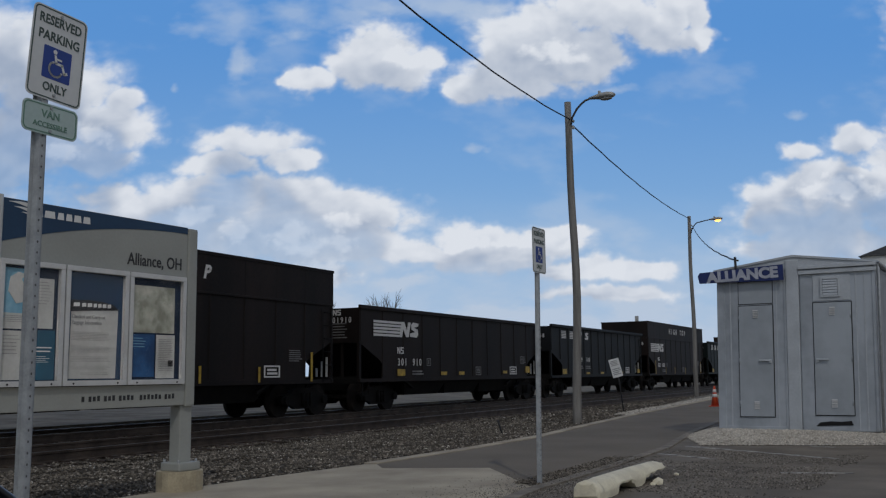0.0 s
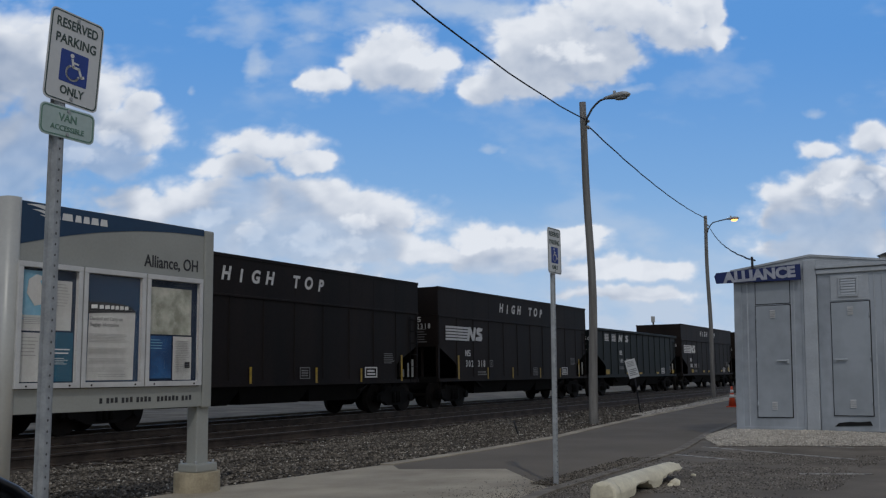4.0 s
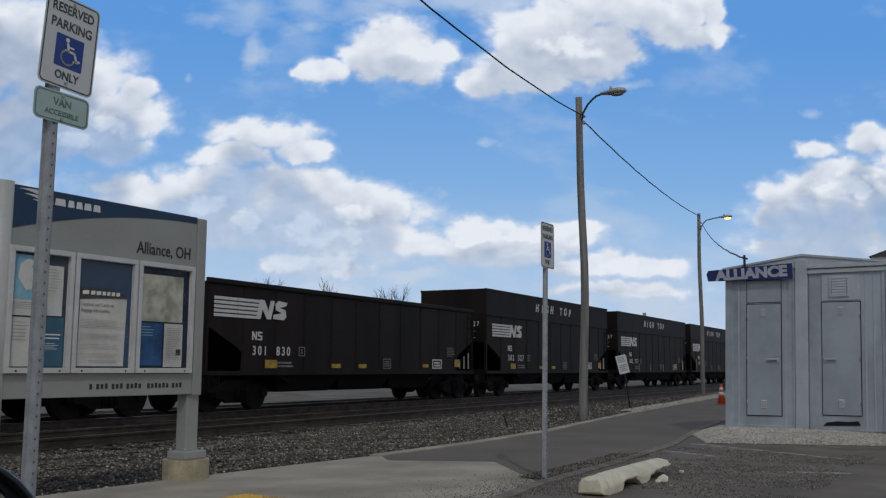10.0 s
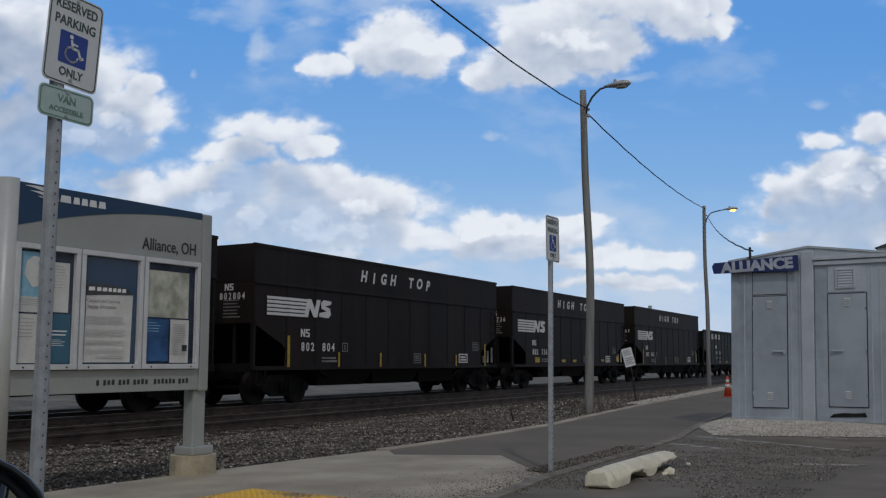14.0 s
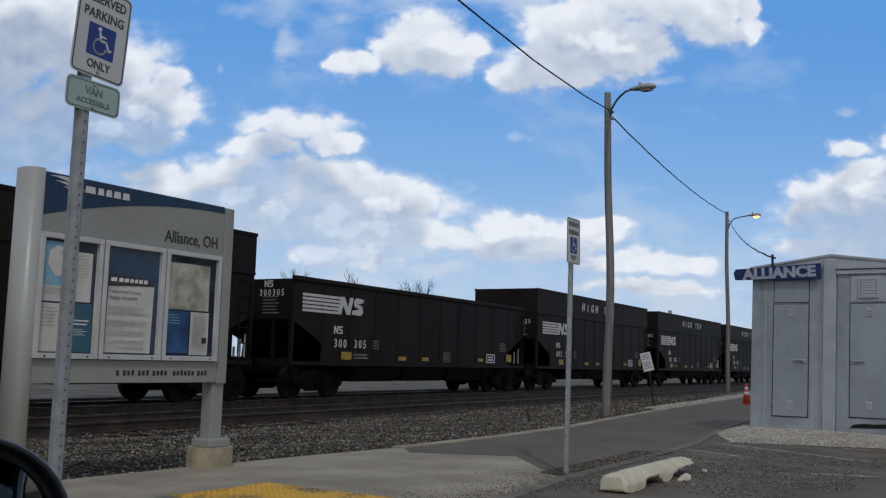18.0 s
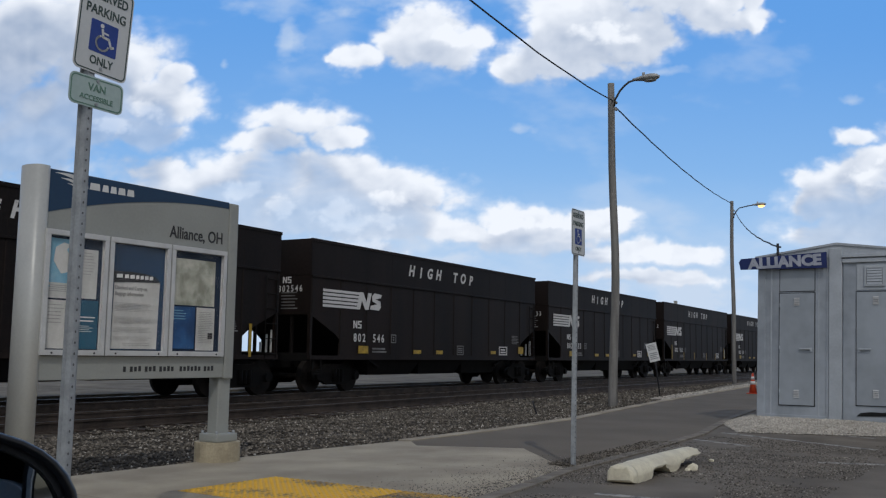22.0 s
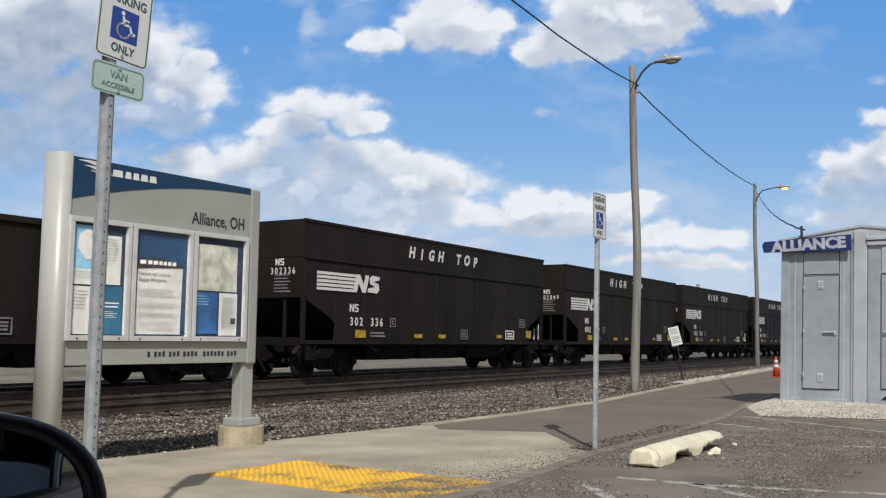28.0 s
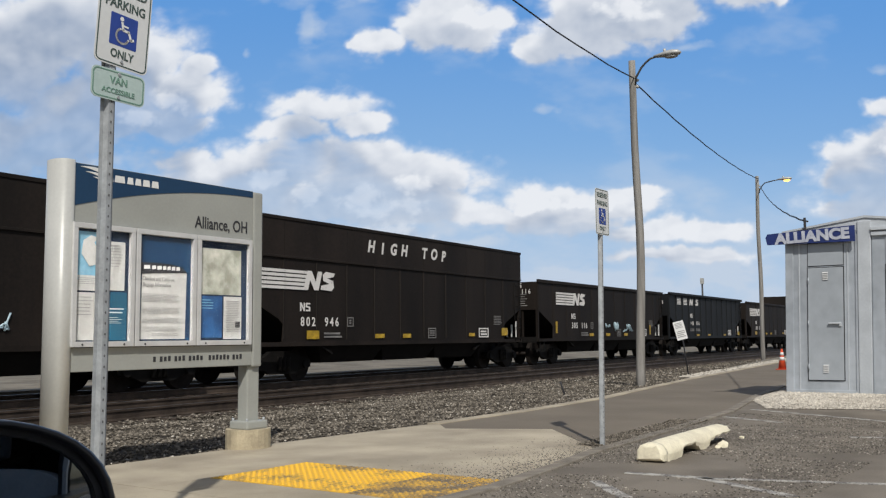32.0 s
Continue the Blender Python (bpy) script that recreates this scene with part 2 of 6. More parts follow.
# ---- mesh helpers ----
def box(bm, x0, x1, y0, y1, z0, z1, bevel=0.0):
    vs = [bm.verts.new(p) for p in ((x0, y0, z0), (x1, y0, z0), (x1, y1, z0), (x0, y1, z0), (x0, y0, z1), (x1, y0, z1), (x1, y1, z1), (x0, y1, z1))]
    fs = [bm.faces.new([vs[i] for i in f]) for f in ((3, 2, 1, 0), (4, 5, 6, 7), (0, 1, 5, 4), (1, 2, 6, 5), (2, 3, 7, 6), (3, 0, 4, 7))]
    if bevel:
        bmesh.ops.bevel(bm, geom=list({e for f in fs for e in f.edges}), offset=bevel, segments=2, affect="EDGES", profile=0.6)
    return bm


def prism(bm, outline, a, b, axis="y"):
    """The outline (two coordinates a point, counter-clockwise seen along -axis) pushed from a to b along the axis."""
    def at(p, d):
        return {"y": (p[0], d, p[1]), "x": (d, p[0], p[1]), "z": (p[0], p[1], d)}[axis]
    lo = [bm.verts.new(at(p, a)) for p in outline]
    hi = [bm.verts.new(at(p, b)) for p in outline]
    n = len(outline)
    faces = [bm.faces.new(lo), bm.faces.new(hi)] + [bm.faces.new((lo[i], lo[(i + 1) % n], hi[(i + 1) % n], hi[i])) for i in range(n)]
    bmesh.ops.recalc_face_normals(bm, faces=faces)
    return bm


def tube(bm, pts, radii, seg=10, caps=True):
    """A round bar through the points."""
    rings = []
    for i, p in enumerate(pts):
        p = Vector(p)
        d = (Vector(pts[min(i + 1, len(pts) - 1)]) - Vector(pts[max(i - 1, 0)])).normalized()
        a = d.orthogonal().normalized() if abs(d.z) > 0.99 else d.cross(Vector((0, 0, 1))).normalized()
        b = d.cross(a)
        r = radii[i] if isinstance(radii, (list, tuple)) else radii
        rings.append([bm.verts.new(p + (a * math.cos(k * 2 * math.pi / seg) + b * math.sin(k * 2 * math.pi / seg)) * r) for k in range(seg)])
    faces = []
    for r0, r1 in zip(rings, rings[1:]):
        faces += [bm.faces.new((r0[k], r0[(k + 1) % seg], r1[(k + 1) % seg], r1[k])) for k in range(seg)]
    if caps:
        faces += [bm.faces.new(rings[0]), bm.faces.new(rings[-1])]
    for f in faces[:-2] if caps else faces:
        f.smooth = True
    bmesh.ops.recalc_face_normals(bm, faces=faces)
    return bm


def mesh(name, bm, material):
    me = bpy.data.meshes.new(name)
    bm.to_mesh(me)
    bm.free()
    me.materials.append(material)
    return me


def part(name, bm, material, parent, label="", at=None):
    """ONE mesh object under a thing or a part; bm may be a mesh that pieces share."""
    me = bm if isinstance(bm, bpy.types.Mesh) else mesh(name, bm, material)
    ob = new(name, me)
    ob.parent = parent
    if at is not None:
        ob.matrix_basis = at
    if label:
        ob["label"] = label
    return ob


def thing(name, m, label, category, group="", kind=""):
    ob = new(name)
    ob.empty_display_size = 0.2
    ob.matrix_basis = m
    return tagged(ob, label, category, group, kind)


def solid(name, bm, material, label="", category="", group="", kind="", at=None):
    ob = new(name, mesh(name, bm, material))
    if at is not None:
        ob.matrix_basis = at
    return tagged(ob, label, category, group, kind)


B = bmesh.new
LETTERS = {}


def words(text, size, material, wide=1.0, bold=0.0, thick=0.002, shear=0.0, align="CENTER", space=1.0):
    """Lettering in the built-in font as a mesh, its middle at the origin, facing +z."""
    key = (text, size, material.name, wide, bold, shear, align, space)
    if key not in LETTERS:
        cu = bpy.data.curves.new("lettering", "FONT")
        cu.body, cu.size, cu.align_x, cu.align_y = text, size, align, "CENTER"
        cu.offset, cu.extrude, cu.shear, cu.resolution_u, cu.space_character = bold, thick, shear, 3, space
        ob = bpy.data.objects.new("lettering", cu)
        me = bpy.data.meshes.new_from_object(ob)
        me.transform(Matrix.Diagonal((wide, 1, 1, 1)))
        me.materials.clear()
        me.materials.append(material)
        bpy.data.objects.remove(ob)
        LETTERS[key] = me
    return LETTERS[key]


def facing_y(x, y, z, turn=0):
    return pose(x, y, z, 90, 0, 0) @ pose(0, 0, 0, 0, 0, turn)


FACE_X = Matrix(((0, 0, -1, 0), (-1, 0, 0, 0), (0, 1, 0, 0), (0, 0, 0, 1)))


def facing_x(x, y, z):
    return Matrix.Translation((x, y, z)) @ FACE_X


def bars(bm, x0, x1, z0, z1, rows, y, fill=0.5, ragged=0.25, depth=0.001):
    """Unreadable writing: short plain bars in rows, on a face that looks to -y."""
    h = (z1 - z0) / rows
    for k in range(rows):
        z = z1 - (k + 1) * h + h * (1 - fill) / 2
        box(bm, x0, x1 - random.random() * ragged * (x1 - x0), y - depth, y, z, z + h * fill)
    return bm


# ---- sky: far backdrop of blue sky and fair-weather cumulus ----
AZ = radians(34.3)
FORWARD, RIGHT = Vector((math.cos(AZ), math.sin(AZ), 0)), Vector((math.sin(AZ), -math.cos(AZ), 0))
# each cloud lobe: sideways and upward tangent of its middle, half width, half height
CLOUD_LEFT = ((-0.416, 0.345, 0.068, 0.057), (-0.349, 0.298, 0.065, 0.045), (-0.291, 0.264, 0.051, 0.03), (-0.388, 0.249, 0.089, 0.042), (-0.305, 0.231, 0.048, 0.018), (-0.473, 0.314, 0.071, 0.071), (-0.277, 0.292, 0.021, 0.015), (-0.45, 0.216, 0.095, 0.036))
CLOUD_MIDDLE = ((-0.133, 0.245, 0.062, 0.018), (-0.097, 0.23, 0.033, 0.011), (-0.169, 0.221, 0.045, 0.013), (-0.186, 0.191, 0.071, 0.025), (-0.109, 0.187, 0.089, 0.029), (-0.037, 0.177, 0.062, 0.024), (-0.244, 0.17, 0.083, 0.027), (-0.085, 0.148, 0.113, 0.029), (-0.001, 0.169, 0.024, 0.017), (-0.161, 0.142, 0.089, 0.021), (-0.037, 0.136, 0.077, 0.015), (-0.286, 0.191, 0.03, 0.015))
CLOUD_CENTRE = ((0.0, 0.348, 0.045, 0.029), (0.037, 0.334, 0.025, 0.027), (-0.031, 0.335, 0.033, 0.02), (-0.082, 0.318, 0.027, 0.014), (-0.104, 0.318, 0.013, 0.007), (0.012, 0.321, 0.048, 0.014))
CLOUD_UPPER = ((0.150, 0.332, 0.058, 0.028), (0.205, 0.340, 0.060, 0.026), (0.143, 0.357, 0.045, 0.036), (0.181, 0.373, 0.054, 0.036), (0.224, 0.354, 0.048, 0.03), (0.251, 0.4, 0.065, 0.03), (0.301, 0.381, 0.042, 0.027), (0.324, 0.397, 0.033, 0.027), (0.354, 0.394, 0.012, 0.03), (0.358, 0.366, 0.012, 0.01), (0.092, 0.309, 0.02, 0.018), (0.126, 0.315, 0.036, 0.018), (0.16, 0.309, 0.042, 0.013), (0.342, 0.373, 0.03, 0.012))
CLOUD_LOW = ((0.107, 0.142, 0.065, 0.017), (0.156, 0.134, 0.054, 0.015), (0.187, 0.146, 0.033, 0.008), (0.041, 0.129, 0.042, 0.012), (0.077, 0.128, 0.065, 0.013), (-0.001, 0.135, 0.036, 0.006), (0.216, 0.11, 0.065, 0.012), (0.271, 0.11, 0.042, 0.01), (0.119, 0.116, 0.071, 0.011), (-0.110, 0.106, 0.036, 0.012), (-0.078, 0.105, 0.046, 0.014), (0.239, 0.085, 0.083, 0.008))
CLOUD_RIGHT = ((0.412, 0.192, 0.027, 0.013), (0.443, 0.198, 0.039, 0.019), (0.494, 0.206, 0.051, 0.021), (0.532, 0.201, 0.036, 0.024), (0.467, 0.17, 0.077, 0.027), (0.416, 0.167, 0.03, 0.021), (0.523, 0.251, 0.029, 0.017), (0.459, 0.238, 0.023, 0.011), (0.49, 0.139, 0.089, 0.021), (0.583, 0.195, 0.071, 0.054), (0.626, 0.252, 0.065, 0.036), (0.439, 0.133, 0.065, 0.013))
PUFFS = ((-0.105, 0.108, 0.032, 0.013), (-0.072, 0.107, 0.036, 0.014), (-0.046, 0.163, 0.022, 0.012), (-0.10, 0.141, 0.024, 0.012), (-0.052, 0.143, 0.020, 0.010), (-0.155, 0.152, 0.022, 0.011), (-0.20, 0.172, 0.02, 0.01), (0.09, 0.137, 0.03, 0.009), (0.15, 0.14, 0.03, 0.008), (0.03, 0.345, 0.025, 0.014), (0.19, 0.352, 0.03, 0.014), (-0.30, 0.255, 0.02, 0.012), (-0.34, 0.236, 0.02, 0.01), (0.5, 0.196, 0.04, 0.012))
WISPS = ((0.05, 0.412, 0.06, 0.02), (-0.02, 0.405, 0.05, 0.018), (0.115, 0.39, 0.03, 0.02), (-0.165, 0.384, 0.048, 0.027), (-0.098, 0.391, 0.048, 0.018), (-0.152, 0.34, 0.013, 0.024), (0.097, 0.244, 0.014, 0.006), (0.455, 0.281, 0.018, 0.006), (0.254, 0.308, 0.033, 0.006), (-0.218, 0.308, 0.008, 0.006), (-0.037, 0.388, 0.036, 0.015), (0.136, 0.062, 0.089, 0.015), (0.035, 0.099, 0.048, 0.007), (0.287, 0.061, 0.036, 0.012), (-0.061, 0.073, 0.071, 0.012))


def fractal(u, v, size, octaves, seed, billow=False):
    """Gradient noise in several turned octaves, about 0 to 1."""
    rng = np.random.RandomState(seed)
    total, weight, amp = np.zeros_like(u), 0.0, 1.0
    for o in range(octaves):
        ang = rng.rand(256, 256) * 2 * np.pi
        gx, gy = np.cos(ang), np.sin(ang)
        turn = 0.5 + 0.9 * o
        x = (u * np.cos(turn) - v * np.sin(turn)) / size + rng.rand() * 50 + 60
        y = (u * np.sin(turn) + v * np.cos(turn)) / size + rng.rand() * 50 + 60
        i, j = np.floor(x).astype(int), np.floor(y).astype(int)
        fx, fy = x - i, y - j
        sx, sy = fx * fx * fx * (fx * (fx * 6 - 15) + 10), fy * fy * fy * (fy * (fy * 6 - 15) + 10)

        def corner(a, b):
            p, q = (i + a) % 256, (j + b) % 256
            return gx[p, q] * (fx - a) + gy[p, q] * (fy - b)
        n = (corner(0, 0) * (1 - sx) + corner(1, 0) * sx) * (1 - sy) + (corner(0, 1) * (1 - sx) + corner(1, 1) * sx) * sy
        total += amp * (2.0 * np.abs(n) if billow else 0.5 + 0.85 * n)
        weight += amp
        amp, size = amp * 0.52, size * 0.5
    return total / weight


def step(x, a, b):
    x = np.clip((x - a) / (b - a), 0, 1)
    return x * x * (3 - 2 * x)


def lobes(u, v, banks):
    best = np.full_like(u, -3.0)
    for bank in banks:
        for cu, cv, ru, rv in bank:
            best = np.maximum(best, 1 - np.sqrt(((u - cu) / ru) ** 2 + ((v - cv) / rv) ** 2))
    return best


def sky_backdrop():
    us = np.concatenate([np.linspace(-1.3, -0.56, 40, endpoint=False), np.linspace(-0.56, 0.58, 960, endpoint=False), np.linspace(0.58, 1.3, 41)])
    vs = np.concatenate([np.linspace(-0.05, 0.02, 8, endpoint=False), np.linspace(0.02, 0.46, 370, endpoint=False), np.linspace(0.46, 0.95, 40)])
    u, v = np.meshgrid(us, vs)
    wu = u + 0.034 * (fractal(u, v, 0.05, 5, 3) - 0.5)
    wv = v + 0.026 * (fractal(u, v, 0.05, 5, 4) - 0.5)
    banks = [CLOUD_LEFT, CLOUD_MIDDLE, CLOUD_CENTRE, CLOUD_UPPER, CLOUD_LOW, CLOUD_RIGHT]
    rng = random.Random(4)
    outside = []
    for _ in range(60):
        cu, cv = rng.uniform(-1.3, 1.3), rng.uniform(0.08, 0.95)
        if abs(cu) > 0.7 or cv > 0.52:
            outside += [(cu + rng.gauss(0, 0.05), cv + rng.gauss(0, 0.015), rng.uniform(0.03, 0.09), rng.uniform(0.015, 0.045)) for _ in range(4)]
    banks += [outside, [(-0.102, 0.108, 0.024, 0.011), (-0.074, 0.107, 0.026, 0.012)]]
    puffs = fractal(u, v * 1.25, 0.034, 5, 7, billow=True)
    soft = fractal(u * 0.7, v * 1.3, 0.11, 5, 9)
    torn = fractal(u * 0.6, v * 1.4, 0.026, 6, 12)
    shape = lobes(wu, wv, banks)
    d = shape * 1.15 + (puffs - 0.36) * 0.50 + (soft - 0.5) * 0.75 + (torn - 0.5) * 0.60 - 0.02
    alpha = 0.36 * step(d, -0.50, 0.10) + 0.64 * step(d, -0.13, 0.30)
    alpha = np.maximum(alpha, 0.94 * step(shape + 0.10 * step(-u, 0.05, 0.35), 0.03, 0.40))
    # how much cloud stands between a spot and the light from above
    su, sv = u + 0.034 * (fractal(u, v, 0.05, 2, 3) - 0.5), v + 0.026 * (fractal(u, v, 0.05, 2, 4) - 0.5)
    above = sum(np.clip(lobes(su + 0.002 * k, sv + 0.0075 * k, banks) + 0.06, 0, 0.5) for k in (1, 2, 3, 4, 5, 6, 7)) / 7
    # flat bases thin out into haze
    alpha = alpha * (1 - 0.45 * step(above, 0.26, 0.46) * step(0.30 - v, -0.02, 0.10))
    patch = fractal(u * 0.8, v * 1.7, 0.070, 3, 21)
    shade = step(above + (patch - 0.5) * (0.28 - 0.16 * step(-u, 0.2, 0.42)), 0.04, 0.40)
    bumps = puffs - fractal(u + 0.004, (v + 0.008) * 1.25, 0.034, 5, 7, billow=True)
    big = fractal(u, v * 1.3, 0.075, 3, 31, billow=True)
    swell = big - fractal(u + 0.006, (v + 0.014) * 1.3, 0.075, 3, 31, billow=True)
    dull = 0.18 * step(-u, 0.16, 0.42) + 0.14 * step(u, 0.36, 0.5)
    lit = np.clip(0.985 - (0.50 - 0.10 * step(v, 0.28, 0.34) * step(u, -0.1, 0.0)) * shade - dull * (0.30 + 0.70 * shade) + bumps * 0.09 * (1 - 0.5 * step(-u, 0.2, 0.42)) + swell * 0.30 + (puffs - 0.36) * 0.04, 0, 1)
    lit = np.clip(lit + 0.36 * step(lobes(wu, wv, [PUFFS]) + (puffs - 0.36) * 1.4 + (torn - 0.5) * 0.8, -0.3, 0.6), 0, 1)
    veil = np.clip(lobes(wu, wv, [WISPS]) * 1.1 + (soft - 0.5) * 2.0 + (torn - 0.5) * 1.2 + 0.15, 0, 1) * 0.50
    veil = np.clip(veil + 0.26 * step(soft + 0.3 * (torn - 0.5), 0.50, 0.80), 0, 1)
    haze = step(0.19 - v, -0.02, 0.16)
    veil = np.clip(veil + haze * (0.80 + 1.0 * (soft - 0.45) + 0.7 * (torn - 0.5)), 0, 0.95)
    top, low = np.array((0.150, 0.375, 0.775)), np.array((0.40, 0.625, 0.865))
    k = step(v, 0.0, 0.40)[..., None]
    blue = low * (1 - k) + top * k
    white, grey = np.array((1.0, 0.995, 0.99)), np.array((0.27, 0.36, 0.51))
    cloud = grey + (white - grey) * lit[..., None]
    color = blue * (1 - veil[..., None]) + np.array((0.67, 0.75, 0.85)) * veil[..., None]
    color = color * (1 - alpha[..., None]) + cloud * alpha[..., None]
    ray = np.stack([FORWARD.x + u * RIGHT.x, FORWARD.y + u * RIGHT.y, v], -1)
    ray = ray / np.linalg.norm(ray, axis=-1, keepdims=True) * 3600
    nv, nu = u.shape
    idx = np.arange(nu * nv).reshape(nv, nu)
    quads = np.stack([idx[:-1, :-1], idx[:-1, 1:], idx[1:, 1:], idx[1:, :-1]], -1).reshape(-1, 4)
    me = bpy.data.meshes.new("sky_backdrop")
    me.vertices.add(nu * nv)
    me.vertices.foreach_set("co", ray.reshape(-1))
    me.loops.add(quads.size)
    me.loops.foreach_set("vertex_index", quads.reshape(-1))
    me.polygons.add(len(quads))
    me.polygons.foreach_set("loop_start", np.arange(0, quads.size, 4))
    me.polygons.foreach_set("use_smooth", np.ones(len(quads), bool))
    me.update(calc_edges=True)
    layer = me.color_attributes.new("sky", "FLOAT_COLOR", "POINT")
    layer.data.foreach_set("color", np.concatenate([color, np.ones((nv, nu, 1))], -1).reshape(-1))
    m = bpy.data.materials.new("sky_and_clouds")
    m.use_nodes = True
    nt = m.node_tree
    nt.nodes.remove(nt.nodes["Principled BSDF"])
    at, em = nt.nodes.new("ShaderNodeVertexColor"), nt.nodes.new("ShaderNodeEmission")
    at.layer_name = "sky"
    nt.links.new(at.outputs[0], em.inputs[0])
    nt.links.new(em.outputs[0], nt.nodes["Material Output"].inputs[0])
    m.cycles.emission_sampling = "NONE"
    me.materials.append(m)
    return tagged(new("backdrop", me), "blue sky with white cumulus clouds and grey bases", "sky", kind="structure")


backdrop = sky_backdrop()



# ---- unseen cloud, added to shade the sun until the end, drifting off on the wind ----
WIND = Vector((RIGHT.x, RIGHT.y, 0))
CLOUD_AT = SUN_FROM * (900 / SUN_FROM.z)


def cloud_place(t):
    return CLOUD_AT + WIND * (320 + 10.0 * (t - 24))


def sun_cloud():
    n, rows = 72, 16
    co, faces = [], []
    for side in (0, 1):
        for j in range(rows + 1):
            for k in range(n):
                a, f = 2 * math.pi * k / n, j / rows
                r = 430 * f * (1 + 0.10 * noise.noise((math.cos(a) * 2, math.sin(a) * 2, 3)))
                x, y = r * math.cos(a), r * math.sin(a)
                swell = (1 - f ** 3) * (1 + 0.6 * noise.noise((x / 90, y / 90, 1)) + 0.3 * noise.noise((x / 35, y / 35, 2)))
                co.append((x, y, 130 * swell if side else -14 * swell))
    per = (rows + 1) * n
    for side in (0, 1):
        for j in range(rows):
            for k in range(n):
                q = [side * per + (j + a) * n + (k + b) % n for a, b in ((0, 0), (1, 0), (1, 1), (0, 1))]
                faces.append(q if side else q[::-1])
    me = bpy.data.meshes.new("cloud")
    me.from_pydata(co, [], faces)
    for p in me.polygons:
        p.use_smooth = True
    m = bpy.data.materials.new("cloud_droplets")
    m.use_nodes = True
    nt = m.node_tree
    nt.nodes.remove(nt.nodes["Principled BSDF"])
    tc, flat, far, thin, no, den, mixed, clear, white = (nt.nodes.new("ShaderNode" + k) for k in ("TexCoord", "VectorMath", "VectorMath", "MapRange", "TexNoise", "Math", "MixShader", "BsdfTransparent", "BsdfTranslucent"))
    flat.operation, far.operation, den.operation = "MULTIPLY", "LENGTH", "MULTIPLY"
    flat.inputs[1].default_value = (1, 1, 0)
    thin.interpolation_type = "SMOOTHSTEP"
    for key, value in (("From Min", 300), ("From Max", 362), ("To Min", 0.60), ("To Max", 0.0)):
        thin.inputs[key].default_value = value
    no.inputs["Scale"].default_value = 0.006
    white.inputs[0].default_value = (0.95, 0.95, 0.95, 1)
    add = nt.nodes.new("ShaderNodeMath")
    add.operation = "MULTIPLY_ADD"
    add.inputs[1].default_value, add.inputs[2].default_value = 0.12, 0.94
    for a, b in ((tc.outputs["Object"], flat.inputs[0]), (flat.outputs[0], far.inputs[0]), (far.outputs["Value"], thin.inputs["Value"]), (tc.outputs["Object"], no.inputs[0]), (no.outputs[0], add.inputs[0]), (thin.outputs["Result"], den.inputs[0]), (add.outputs[0], den.inputs[1]), (den.outputs[0], mixed.inputs[0]), (clear.outputs[0], mixed.inputs[1]), (white.outputs[0], mixed.inputs[2]), (mixed.outputs[0], nt.nodes["Material Output"].inputs[0])):
        nt.links.new(a, b)
    me.materials.append(m)
    ob = new("cloud", me)
    ob.matrix_basis = Matrix.Translation(cloud_place(0))
    return tagged(ob, "unseen white cumulus cloud added to shade the sun, drifting away", "cloud", kind="structure")


drifting_cloud = sun_cloud()

# ---- ground ----
SLABS_Z = -0.45
bm = B()
box(bm, -2500, 2500, -2500, 2500, -1.0, -0.32)
solid("ground", bm, EARTH, "brown earth reaching to the horizon", "ground", kind="structure")
bm = B()
prism(bm, [(-60, -60), (40, -60), (40, 7.4), (26, 6.15), (16.7, 4.84), (13.1, 4.17), (10.1, 3.92), (8.1, 3.80), (7.1, 3.65), (5.8, 3.50), (-60, 3.5)], SLABS_Z, 0.0, "z")
solid("parking_lot", bm, ASPHALT, "worn grey asphalt parking lot strewn with grit", "parking lot", kind="structure")
bm = B()
prism(bm, [(8.32, 3.98), (10.1, 4.04), (13.1, 4.29), (16.7, 4.96), (26, 6.27), (40, 7.52), (90, 12.5), (90, 17.0), (37, 9.9), (33, 9.38), (21.8, 8.0), (14.8, 6.88), (11.65, 6.68), (9.6, 6.66), (9.2, 6.30), (9.75, 5.2)], SLABS_Z, 0.0, "z")
solid("path", bm, PATHASPH, "smooth grey asphalt path beside the tracks", "path", kind="structure")


def slab_run(name, xs, y0, y1, label):
    walk_way = thing(name, pose(0, 0, 0), label, "pavement", kind="structure")
    for a, b in zip(xs, xs[1:]):
        s = B()
        box(s, a + 0.005, b - 0.005, y0, y1, SLABS_Z, 0.002, 0.006)
        part("slab", s, CONCRETE, walk_way)
    return walk_way


pad = slab_run("pavement", [-12 + 1.5 * k for k in range(12)], 3.64, 6.95, "pale concrete pavement slabs in front of the sign")
s = B()
prism(s, [(4.5, 5.66), (6.14, 5.66), (6.14, 3.62), (7.1, 3.77), (8.1, 3.92), (8.3, 3.98), (9.74, 5.2), (9.2, 6.30), (9.6, 6.66), (9.55, 6.78), (7.9, 6.89), (6.4, 6.95), (4.5, 6.97)], SLABS_Z, 0.002, "z")
part("slab", s, CONCRETE, pad)
s = B()
prism(s, [(4.5, 3.62), (5.06, 3.62), (5.06, 5.655), (4.5, 5.655)], SLABS_Z, 0.002, "z")
part("slab", s, CONCRETE, pad)

